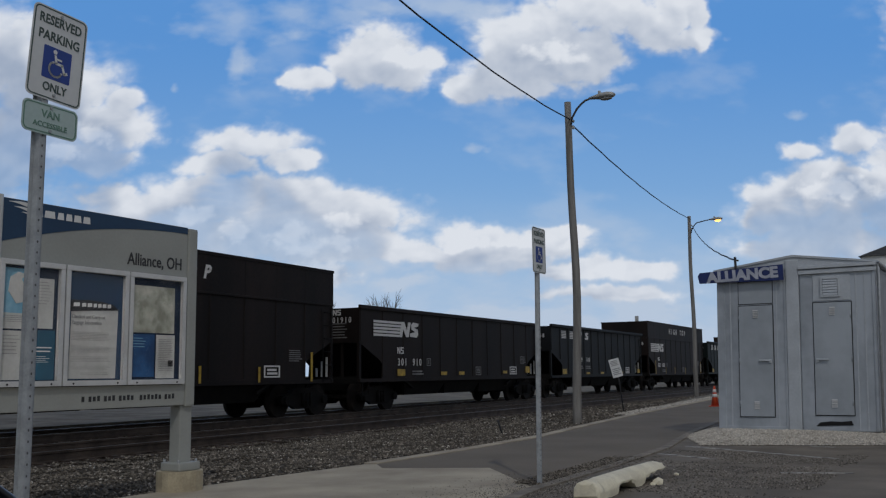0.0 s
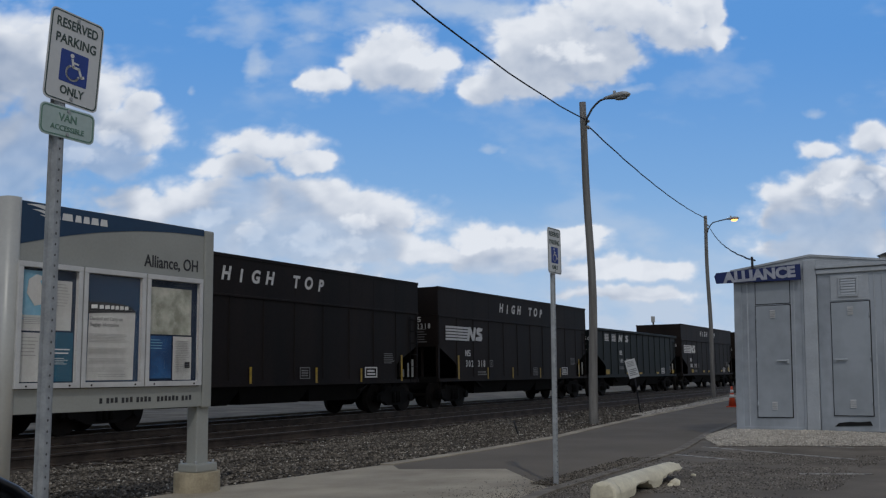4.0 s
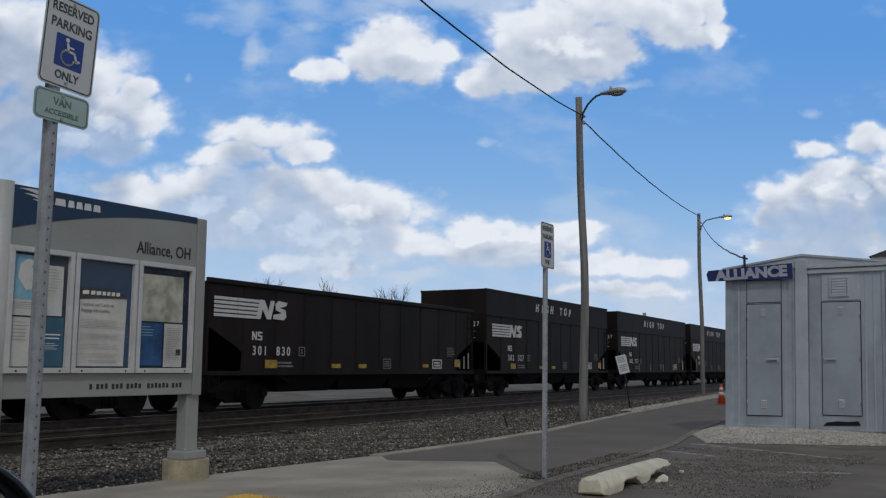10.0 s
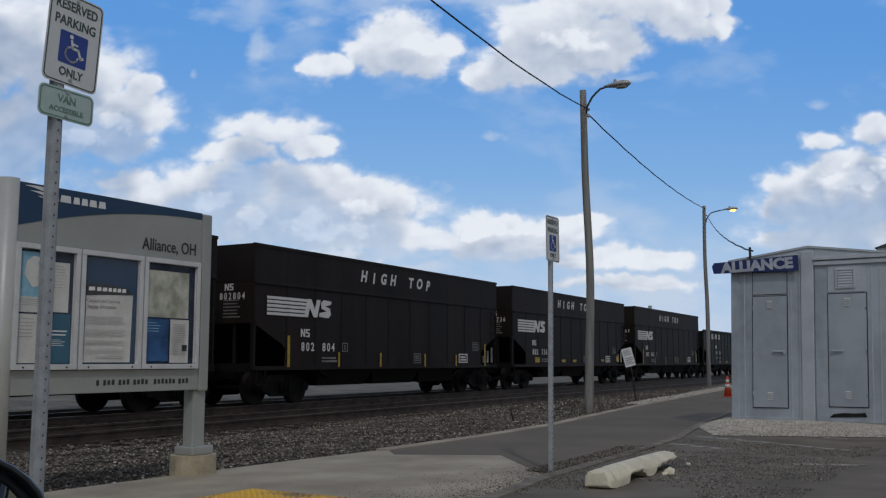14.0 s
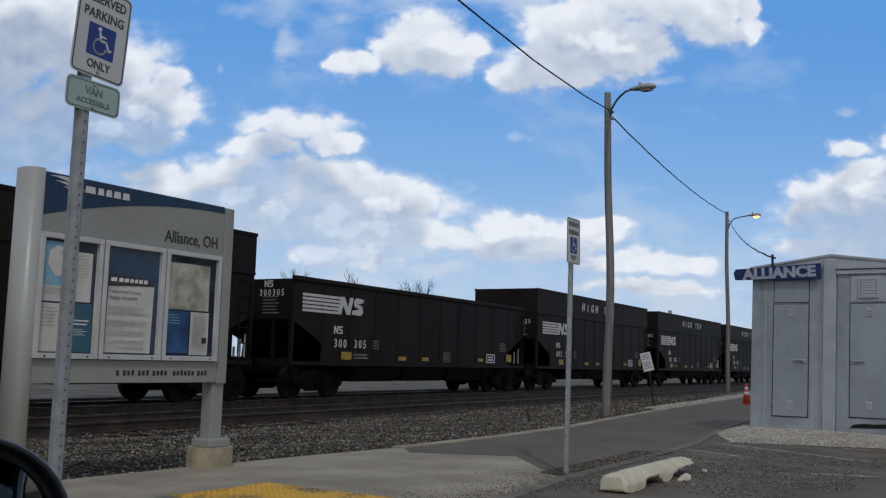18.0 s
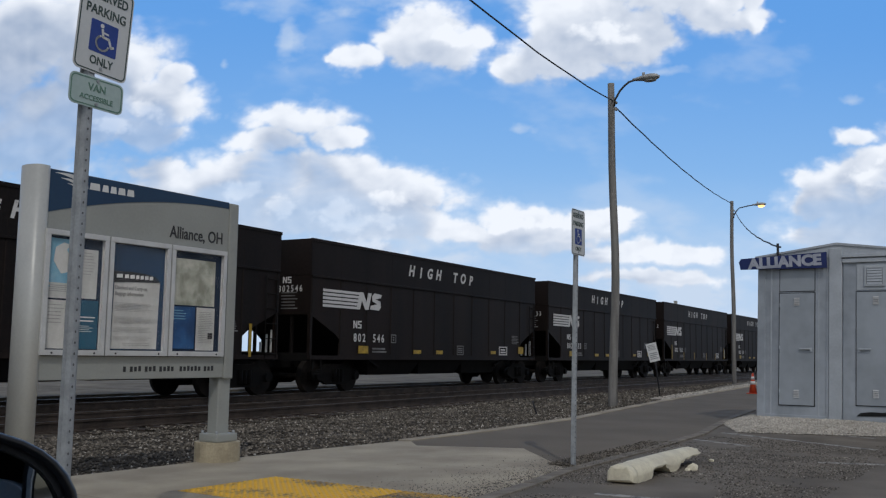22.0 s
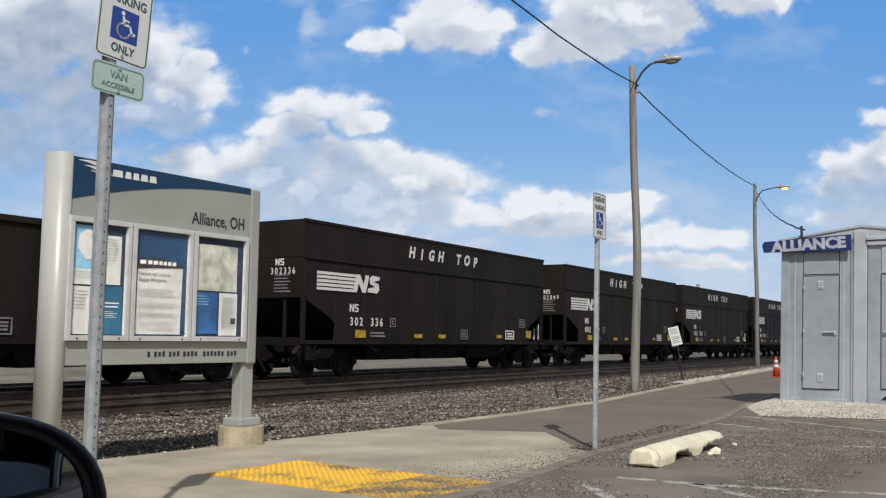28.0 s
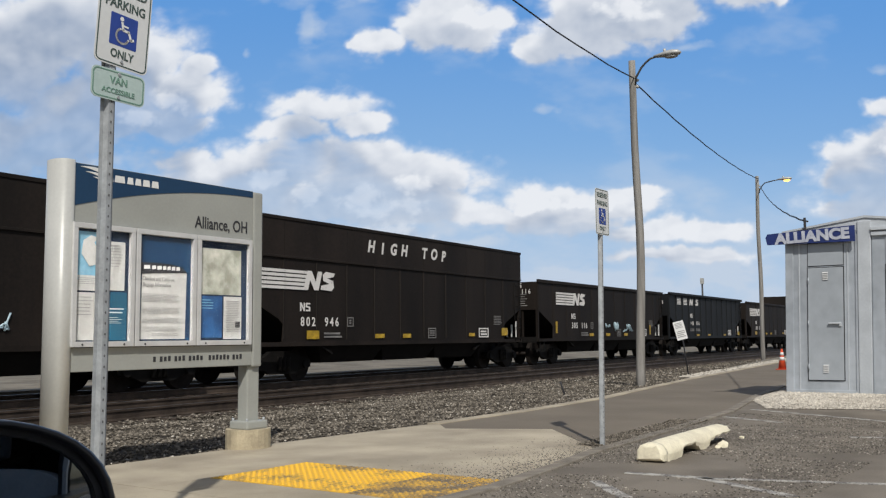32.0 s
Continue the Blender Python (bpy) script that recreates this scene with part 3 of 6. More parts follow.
# kerb between lot and pavement: short cast lengths, almost flush
KERB_LINE = [(-12.0, 3.5), (5.8, 3.5), (7.1, 3.65), (8.1, 3.80), (10.1, 3.92), (13.1, 4.17), (16.7, 4.84), (26.0, 6.15), (40.0, 7.4)]
kerb = thing("kerb", pose(0, 0, 0), "low worn concrete kerb along the parking lot", "kerb", kind="structure")
edging = thing("edging", pose(0, 0, 0), "narrow pale concrete edging of the path", "kerb", kind="structure")


def kerb_pieces(owner, line, length, width, height, jitter, material=KERB):
    for (xa, ya), (xb, yb) in zip(line, line[1:]):
        run = math.hypot(xb - xa, yb - ya)
        n = max(1, round(run / length))
        ang = math.degrees(math.atan2(yb - ya, xb - xa))
        for k in range(n):
            f = k / n
            bm = B()
            box(bm, 0.004, run / n - 0.004, 0, width, SLABS_Z, height + random.uniform(-jitter, jitter), 0.008)
            part("kerbstone", bm, material, owner, at=pose(xa + (xb - xa) * f, ya + (yb - ya) * f, 0, 0, 0, ang))


kerb_pieces(kerb, KERB_LINE, 1.5, 0.13, 0.018, 0.004)
EDGE_LINE = [(9.6, 6.66), (11.65, 6.68), (14.8, 6.88), (21.8, 8.0), (33.0, 9.38), (37.0, 9.9), (60.0, 12.98)]
kerb_pieces(edging, EDGE_LINE, 2.0, 0.19, 0.014, 0.003, CONCRETE)
bm = B()
prism(bm, [(24.0, 8.42), (37.0, 10.05), (60.0, 13.14), (60.0, 14.6), (37.0, 11.0), (30.0, 9.75), (24.5, 8.95)], SLABS_Z, -0.004, "z")
solid("gravel_strip", bm, FARGRAVEL, "strip of pale gravel along the path edge", "gravel", kind="structure")


# the railway runs at a small angle to path and notice board
HEADING = 2.9
SKEW = math.tan(radians(HEADING))
RAILWAY = pose(19.0, 18.6, 0, 0, 0, HEADING) @ Matrix.Translation((-19.0, -18.6, 0))


# ballast bed: one uneven sheet from the pavement to beyond the far track
def bed_height(x, y):
    z = -0.03 - 0.15 * min(1, max(0, (y - 6.9) / 3.5)) - 0.09 * min(1, max(0, (y - 10.5) / 2.0))
    z -= 0.025 * math.exp(-((y - SKEW * (x - 19) - 13.0) / 0.42) ** 2)
    return z + 0.035 * (noise.noise((x * 0.5, y * 0.6, 0)) + 0.5 * noise.noise((x * 1.7, y * 1.9, 3)))


def ballast_bed():
    xs = [-30 + 0.5 * k for k in range(60)] + [k * 0.3 for k in range(150)] + [45 + 2.5 * k for k in range(60)] + [200, 400, 900]
    ys = [6.8 + 0.3 * k for k in range(26)] + [15 + 0.9 * k for k in range(9)]
    skewed = lambda x, y: y + SKEW * (x - 19) * min(1, max(0, (y - 7) / 6))
    co = [(x, skewed(x, y), bed_height(x, skewed(x, y))) for x in xs for y in ys]
    n = len(ys)
    faces = [(i * n + j, (i + 1) * n + j, (i + 1) * n + j + 1, i * n + j + 1) for i in range(len(xs) - 1) for j in range(n - 1)]
    me = bpy.data.meshes.new("ballast_bed")
    me.from_pydata(co, [], faces)
    me.materials.append(BALLAST)
    tagged(new("ballast_bed", me), "grey-brown crushed stone ballast between path and tracks", "ballast", kind="structure")


ballast_bed()
bm = B()
box(bm, -200, 900, 21.8, 36, -0.45, -0.16)
solid("service_road", bm, FARGRAVEL, "pale gravel road on the far side of the tracks", "gravel road", kind="structure", at=RAILWAY)


def stones(name, material, count, place, low, high, label, category):
    """Loose stones: jittered double pyramids in one sheet."""
    rng = np.random.RandomState(len(name))
    base = np.array([(1, 0, 0), (-1, 0, 0), (0, 1, 0), (0, -1, 0), (0, 0, 1), (0, 0, -1)], float)
    tri = np.array([(0, 2, 4), (2, 1, 4), (1, 3, 4), (3, 0, 4), (2, 0, 5), (1, 2, 5), (3, 1, 5), (0, 3, 5)])
    centre = np.array([place(rng) for _ in range(count)])
    size = rng.uniform(low, high, (count, 1, 1)) * centre[:, 3][:, None, None]
    shape = base[None] * rng.uniform(0.6, 1.25, (count, 6, 1)) + rng.uniform(-0.25, 0.25, (count, 6, 3))
    ang = rng.uniform(0, 6.283, count)
    c, s = np.cos(ang)[:, None], np.sin(ang)[:, None]
    x, y = shape[..., 0] * c - shape[..., 1] * s, shape[..., 0] * s + shape[..., 1] * c
    co = np.stack([x, y, shape[..., 2] * 0.7], -1) * size + centre[:, None, :3]
    faces = (tri[None] + (np.arange(count) * 6)[:, None, None]).reshape(-1, 3)
    me = bpy.data.meshes.new(name)
    me.from_pydata(co.reshape(-1, 3).tolist(), [], faces.tolist())
    me.materials.append(material)
    return tagged(new(name, me), label, category, kind="stuff")


def bed_spot(rng):
    if rng.rand() < 0.72:
        x = rng.uniform(2.5, 22)
        y, k = rng.uniform(6.98, 13.12 + SKEW * (x - 19)), 1.0
    else:
        x = rng.uniform(20, 60)
        y, k = rng.uniform(8.4, 13.15 + SKEW * (x - 19)), 1.7
    edge = 6.98 if x < 9.6 else 6.85 + 0.145 * max(0, x - 13)
    y = max(y, edge + rng.rand() * 0.3)
    return x, y, bed_height(x, y) + 0.012 * k, k


stones("ballast_stones", STONE, 46000, bed_spot, 0.011, 0.030, "loose angular grey-brown ballast stones", "ballast")


def chip_spot(rng):
    while True:
        x, y, z, k = bed_spot(rng)
        if noise.noise((x * 0.8, y * 2.2, 4)) > 0.12 - 0.35 * (rng.rand() < 0.25):
            return x, y, z + 0.012 * k, k


stones("white_chips", LIGHTSTONE, 900, chip_spot, 0.010, 0.022, "whitish stone chips scattered over the ballast", "ballast")


def tie_row(first, last, seed):
    rng, xs = random.Random(seed), [first]
    while xs[-1] < last:
        xs.append(xs[-1] + 0.52 + rng.uniform(-0.03, 0.03))
    return xs


NEAR_TIES, FAR_TIES = tie_row(-6, 60, 1), tie_row(-6, 60, 2)


def between_ties(rng):
    x = 2 + 70 * rng.rand() ** 1.5
    if rng.rand() < 0.40:
        n = int((x + 6) / 0.52)
        tie = NEAR_TIES[min(n, len(NEAR_TIES) - 1)]
        gap = tie + 0.26 + rng.uniform(-0.12, 0.12)
        y = rng.uniform(12.95, 13.5)
        return gap, y + SKEW * (gap - 19), -0.29 + 0.04 * rng.rand(), 1.3
    y = rng.uniform(13.45, 16.2) if rng.rand() < 0.7 else rng.uniform(16.2, 20.5)
    return x, y + SKEW * (x - 19), -0.265, 1.4


stones("track_ballast", STONE, 11000, between_ties, 0.014, 0.03, "loose grey ballast stones between the ties", "ballast")


def edge_spot(rng):
    x = 23.5 + 30 * rng.rand() ** 1.3
    return x, 8.36 + 0.128 * (x - 23.5) + 0.55 * rng.rand() ** 1.6, -0.01, 1.8


stones("edge_gravel", LIGHTSTONE, 2200, edge_spot, 0.012, 0.028, "pale stones spilled along the path edge", "gravel")


def lot_spot(rng):
    while True:
        x, y = rng.uniform(5.2, 13), rng.uniform(1.6, 4.0)
        if noise.noise((x * 0.9, y * 0.9, 8)) + 0.5 * noise.noise((x * 3, y * 3, 2)) > -0.05 - 0.2 * rng.rand():
            return x, y, 0.003, 1.0


stones("lot_grit", GRIT, 13000, lot_spot, 0.003, 0.0105, "loose grit and crumbled asphalt on the lot", "grit")


def kerb_spot(rng):
    x = 8.45 + 3.2 * rng.rand() ** 1.5
    return x, 3.80 + 0.06 * (x - 8.1) + 0.02 + 0.42 * rng.rand() ** 1.7, 0.012, 1.0


stones("kerb_gravel", STONE, 2600, kerb_spot, 0.005, 0.015, "grey stones drifted over the kerb beside the post", "gravel")


def pad_spot(rng):
    x, y = rng.uniform(5.6, 9.3), 3.6 + abs(rng.randn()) * 0.45
    return x, min(y, 5.4), 0.004, 1.0


stones("pavement_grit", GRIT, 4000, pad_spot, 0.002, 0.0075, "fine grit drifted over the pavement", "grit")


# ---- railway tracks ----
TIE_MESH = mesh("tie", box(B(), -0.115, 0.115, -1.3, 1.3, -0.18, 0.0, 0.012), TIE)
RAIL_OUT = [(-0.07, 0), (0.07, 0), (0.07, 0.012), (0.012, 0.03), (0.012, 0.13), (0.036, 0.14), (0.036, 0.172), (-0.036, 0.172), (-0.036, 0.14), (-0.012, 0.13), (-0.012, 0.03), (-0.07, 0.012)]


def track(yc, label, ties):
    tr = thing("railway_track", RAILWAY @ pose(0, yc, -0.255), label, "railway track", kind="structure")
    for side in (-1, 1):
        bm = B()
        prism(bm, [(side * 0.755 + a, 0.0 + b) for a, b in RAIL_OUT], -60, 900, "x")
        part("rail", bm, RAILSTEEL, tr)
        bm = B()
        box(bm, -60, 900, side * 0.755 - 0.03, side * 0.755 + 0.03, 0.172, 0.175)
        part("running_face", bm, RAILTOP, tr, "worn bright rail head")
    for x in ties:
        part("tie", TIE_MESH, TIE, tr, at=pose(x, random.uniform(-0.10, 0.06), random.uniform(-0.008, 0.0), 0, 0, random.uniform(-1.2, 1.2)))
    x = ties[-1] + 0.54
    bm = B()
    while x < 240:
        box(bm, x - 0.11, x + 0.11, -1.3, 1.3, -0.17, -0.004)
        x += 0.54
    far = part("far_ties", bm, TIE, tr)
    far["kind"] = "stuff"
    plates = B()
    for x in ties[:110]:
        for side in (-1, 1):
            box(plates, x - 0.09, x + 0.09, side * 0.755 - 0.17, side * 0.755 + 0.17, -0.002, 0.014)
    pl = part("tie_plates", plates, RAILSTEEL, tr)
    pl["kind"] = "stuff"
    return tr


track(14.5, "empty near railway track with dark wooden ties", NEAR_TIES)
track(18.44, "far railway track that carries the train", FAR_TIES)


# ---- tactile pad ----
def tactile_pad():
    t = thing("tactile_pad", pose(5.07, 3.62, 0), "yellow tactile warning pad with raised domes, dirty", "tactile paving", kind="structure")
    for a, b in ((0.0, 0.68), (0.684, 1.36), (1.364, 2.03)):
        bm = B()
        box(bm, 0.0, 1.06, a, b, -0.3, 0.004, 0.002)
        part("panel", bm, TACTILE if a else TACTILEDIRT, t, "" if a else "worn and grimy panel")
    clean, grimy = B(), B()
    for i in range(17):
        for j in range(33):
            bm = grimy if j < 11 else clean
            cx, cy = 0.04 + i * 0.061, 0.035 + j * 0.0607
            lo = [bm.verts.new((cx + 0.017 * math.cos(k * math.pi / 4), cy + 0.017 * math.sin(k * math.pi / 4), 0.004)) for k in range(8)]
            hi = [bm.verts.new((cx + 0.010 * math.cos(k * math.pi / 4), cy + 0.010 * math.sin(k * math.pi / 4), 0.012)) for k in range(8)]
            bm.faces.new(hi)
            for k in range(8):
                bm.faces.new((lo[k], lo[(k + 1) % 8], hi[(k + 1) % 8], hi[k]))
    for bm, material in ((clean, TACTILE), (grimy, TACTILEDIRT)):
        d = part("domes", bm, material, t)
        d["kind"] = "stuff"


tactile_pad()

# ---- painted stall lines ----
LINES = [((6.96, 3.08), (7.0, 2.44), 0.09), ((7.0, 2.44), (7.43, 1.1), 0.08), ((6.99, 2.5), (6.5, 1.7), 0.10), ((6.45, 3.10), (5.9, 2.62), 0.10), ((13.67, 4.10), (12.4, 1.9), 0.10), ((14.6, 3.2), (14.2, 2.2), 0.10), ((12.3, 4.04), (11.8, 3.2), 0.10), ((10.5, 2.17), (10.75, 1.5), 0.10)]
for (xa, ya), (xb, yb), w in LINES:
    run = math.hypot(xb - xa, yb - ya)
    bm = B()
    n = 24
    top, bottom = [], []
    for k in range(n + 1):
        top.append((run * k / n, w / 2 + random.uniform(-0.012, 0.008)))
        bottom.append((run * k / n, -w / 2 + random.uniform(-0.008, 0.012)))
    prism(bm, bottom + top[::-1], -0.01, 0.004, "z")
    solid("stall_line", bm, ROADPAINT, "worn white painted parking stall line", "road marking", "stall lines", "structure", pose(xa, ya, 0, 0, 0, math.degrees(math.atan2(yb - ya, xb - xa))))


# ---- station notice board ----
def notice_board():
    y = 6.80
    t = thing("station_sign", pose(0, y, 0), "grey station notice board with navy header and three glazed cases", "notice board")
    bm = B()
    prism(bm, [(4.555 + 0.085 * math.cos(a) * (abs(math.cos(a)) ** -0.35 if abs(math.cos(a)) > 0.05 else 1), 0.10 + 0.13 * math.sin(a)) for a in [k * math.pi / 14 for k in range(28)]], 0.0, 2.52, "z")
    for f in bm.faces:
        f.smooth = len(f.verts) == 4
    part("column", bm, COLUMN, t, "rounded silver-grey column")
    bm = B()
    box(bm, 4.58, 6.60, 0.0, 0.14, 0.80, 2.505, 0.006)
    part("panel", bm, BOARDGREY, t)
    bm = B()
    box(bm, 6.602, 6.725, -0.012, 0.20, 0.785, 2.50, 0.02)
    part("end_post", bm, BOARDGREY, t)
    bm = B()
    box(bm, 6.58, 6.735, 0.03, 0.165, 0.24, 0.80, 0.015)
    part("leg", bm, BOARDGREY, t)
    bm = B()
    box(bm, 6.525, 6.80, -0.03, 0.215, 0.185, 0.265, 0.015)
    part("base_plate", bm, BOARDGREY, t)
    bm = B()
    for (x, yy) in ((6.55, 0.0), (6.77, 0.0), (6.55, 0.19), (6.77, 0.19)):
        part("bolt", tube(B(), [(x, yy, 0.25), (x, yy, 0.29)], 0.014, 6), GALV, t)
    prism(bm, [(6.665 + 0.222 * math.cos(k * math.pi / 10), 0.10 + 0.215 * math.sin(k * math.pi / 10)) for k in range(20)], -0.35, 0.185, "z")
    part("footing", bm, FOOT, t, "yellowed concrete footing")
    bm = B()
    prism(bm, [(4.485 + 0.255 * math.cos(k * math.pi / 10), 0.12 + 0.245 * math.sin(k * math.pi / 10)) for k in range(20)], -0.35, 0.20, "z")
    part("footing", bm, FOOT, t)
    # navy header with a curved lower edge
    low = [(4.583 + 2.012 * f, 2.14 + 0.30 * (1 - (1 - f) ** 2.0)) for f in [k / 20 for k in range(21)]]
    bm = B()
    prism(bm, low + [(6.595, 2.500), (4.583, 2.500)], -0.004, 0.004, "y")
    header = part("header", bm, NAVY, t, "navy blue header with curved lower edge")
    # the mark: three swept fins and plain blocks in place of the wordmark
    for xa, za, xb, zb, w in ((4.662, 2.478, 4.900, 2.462, 0.046), (4.712, 2.442, 4.905, 2.412, 0.040), (4.780, 2.406, 4.910, 2.366, 0.032)):
        bm = B()
        fs = [j / 8 for j in range(9)]
        up = [(xa + (xb - xa) * f, za + (zb - za) * f + 0.018 * math.sin(math.pi * f * 0.8)) for f in fs]
        dn = [(x + 0.012 * f, z - w * math.sin(math.pi * (0.08 + 0.62 * f)) * (0.25 + 0.75 * f)) for (x, z), f in zip(up, fs)]
        prism(bm, dn + up[::-1], -0.0075, -0.0045, "y")
        part("mark_stroke", bm, WHITEPAINT, header)
    for x, w in ((4.905, 0.080), (4.991, 0.112), (5.118, 0.072), (5.200, 0.072), (5.280, 0.084), (5.374, 0.084)):
        bm = B()
        prism(bm, [(x, 2.388), (x + w - 0.008, 2.388), (x + w - 0.016, 2.446), (x + 0.008, 2.446)], -0.0075, -0.0045, "y")
        part("mark_block", bm, WHITEPAINT, header)
    part("place_name", words("Alliance, OH", 0.158, INK, 0.80, 0.001), INK, t, "dark lettering", facing_y(6.20, -0.003, 2.13))
    # one line of writing as plain bars, a bar to a character
    x = 5.430
    for count in (1, 3, 3, 4, 0, 6, 3):
        for k in range(count):
            low = 0.866 if k else 0.862
            part("text_bar", box(B(), x, x + 0.027, -0.003, 0.0, low, low + (0.046 if k % 2 == 0 else 0.040)), INK, t)
            x += 0.0445
        x += 0.028

    def sheet(case, x0, x1, z0, z1, material, name="notice", lift=0.0, tilt=0.0):
        bm = B()
        n = 5
        rows = []
        for i in range(n + 1):
            rows.append([bm.verts.new((x0 + (x1 - x0) * i / n + tilt * (z0 - z1) * (1 - j / 3), -0.008 - lift - 0.004 * random.random(), z0 + (z1 - z0) * j / 3)) for j in range(4)])
        back = [[bm.verts.new(v.co + Vector((0, 0.002, 0))) for v in r] for r in rows]
        for i in range(n):
            for j in range(3):
                bm.faces.new((rows[i][j], rows[i + 1][j], rows[i + 1][j + 1], rows[i][j + 1]))
                bm.faces.new((back[i][j + 1], back[i + 1][j + 1], back[i + 1][j], back[i][j]))
        return part(name, bm, material, case)

    def marks(owner, x0, x1, z0, z1, rows, material, fill=0.4, ragged=0.3):
        part("writing", bars(B(), x0, x1, z0, z1, rows, -0.0135, fill, ragged), material, owner)

    cases = []
    for x0, x1 in ((4.592, 5.193), (5.207, 5.868), (5.882, 6.560)):
        z0, z1 = 1.0, 2.012
        case = part("display_case", box(B(), x0 + 0.03, x1 - 0.03, -0.005, 0.004, z0 + 0.03, z1 - 0.03), CASEBLUE, t, "aluminium framed display case")
        part("seam", box(B(), x0 - 0.006, x1 + 0.006, -0.003, 0.001, z0 - 0.006, z1 + 0.006), GAP, case)
        for n, (a, b, c, d) in enumerate(((x0, x1, z1 - 0.045, z1), (x0, x1, z0, z0 + 0.045), (x0, x0 + 0.042, z0 + 0.045, z1 - 0.045), (x1 - 0.042, x1, z0 + 0.045, z1 - 0.045))):
            part("frame", box(B(), a, b, -0.045, -0.002, c, d, 0.004), ALU, case)
        pane = part("pane", box(B(), x0 + 0.042, x1 - 0.042, -0.034, -0.031, z0 + 0.045, z1 - 0.045), PANE, case)
        pane.visible_shadow = False
        lock = part("lock", tube(B(), [(x0 + 0.1, -0.05, z0 + 0.02), (x0 + 0.1, -0.044, z0 + 0.02)], 0.008, 8), GAP, case)
        lock2 = part("lock", tube(B(), [(x1 - 0.1, -0.05, z0 + 0.02), (x1 - 0.1, -0.044, z0 + 0.02)], 0.008, 8), GAP, case)
        cases.append(case)
    a, b, c = cases
    sheet(a, 4.645, 4.86, 1.50, 1.945, SKYBLUE, "poster")
    bm = B()
    prism(bm, [(4.76, 1.66), (4.84, 1.68), (4.845, 1.78), (4.80, 1.86), (4.84, 1.90), (4.77, 1.915), (4.70, 1.87), (4.685, 1.76)], -0.0165, -0.013, "y")
    part("picture_shape", bm, PAPER, a)
    sheet(a, 4.645, 4.86, 1.46, 1.585, PAPER, "notice", 0.003)
    marks(a, 4.66, 4.84, 1.51, 1.57, 4, GREYINK)
    sheet(a, 4.925, 5.11, 1.47, 1.88, PAPER, "notice")
    marks(a, 4.94, 5.09, 1.66, 1.86, 8, GREYINK, 0.25)
    sheet(a, 4.645, 4.84, 1.055, 1.445, PAPER, "notice")
    marks(a, 4.66, 4.81, 1.25, 1.42, 6, GREYINK, 0.25)
    sheet(a, 4.885, 5.135, 1.055, 1.455, TEAL, "poster")
    marks(a, 4.91, 5.11, 1.27, 1.33, 2, WHITEPAINT, 0.35, 0.1)
    marks(a, 4.91, 5.11, 1.19, 1.25, 4, WHITEPAINT, 0.25)
    sheet(b, 5.255, 5.82, 1.05, 1.955, NAVY, "poster")
    sheet(b, 5.285, 5.775, 1.060, 1.665, PAPER, "notice", 0.004, 0.02)
    bm = B()
    prism(bm, [(5.26, 1.625), (5.45, 1.638), (5.78, 1.655), (5.72, 1.70), (5.60, 1.722), (5.45, 1.73), (5.26, 1.725)], -0.0185, -0.0155, "y")
    part("poster_header", bm, INK, b)
    for x, w in ((5.30, 0.07), (5.385, 0.05), (5.442, 0.055), (5.504, 0.042), (5.552, 0.042), (5.600, 0.046), (5.652, 0.046)):
        part("mark_block", prism(B(), [(x, 1.668), (x + w - 0.008, 1.672), (x + w - 0.010, 1.704), (x, 1.700)], -0.021, -0.0188, "y"), WHITEPAINT, b)
    part("notice_title", words("Checked and Carry-on", 0.050, GREYINK, 0.74), GREYINK, b, at=facing_y(5.46, -0.0175, 1.585))
    part("notice_title", words("Baggage Information", 0.050, GREYINK, 0.74), GREYINK, b, at=facing_y(5.445, -0.0175, 1.535))
    for z0, z1, n in ((1.38, 1.46, 3), (1.28, 1.34, 3), (1.20, 1.25, 2), (1.13, 1.17, 2)):
        part("writing", bars(B(), 5.29, 5.71, z0, z1, n * 2, -0.0185, 0.22, 0.12), GREYINK, b)
    part("writing", bars(B(), 5.39, 5.68, 1.085, 1.115, 2, -0.0185, 0.3, 0.1), GREYINK, b)
    sheet(c, 5.93, 6.44, 1.47, 1.90, STAINED, "notice")
    sheet(c, 5.93, 6.205, 1.07, 1.455, BLUEPOSTER, "poster")
    marks(c, 5.95, 6.13, 1.33, 1.43, 4, SKYBLUE, 0.25, 0.5)
    sheet(c, 6.225, 6.45, 1.055, 1.455, PAPER, "notice")
    marks(c, 6.25, 6.43, 1.12, 1.42, 18, GREYINK, 0.28, 0.2)
    part("map_block", box(B(), 6.37, 6.43, -0.0145, -0.0135, 1.165, 1.22), INK, c)


notice_board()


# ---- parking signs on channel posts ----
def rounded(x0, x1, z0, z1, r):
    pts = []
    for cx, cz, a in ((x1 - r, z0 + r, -90), (x1 - r, z1 - r, 0), (x0 + r, z1 - r, 90), (x0 + r, z0 + r, 180)):
        pts += [(cx + r * math.cos(radians(a + k * 22.5)), cz + r * math.sin(radians(a + k * 22.5))) for k in range(5)]
    return pts


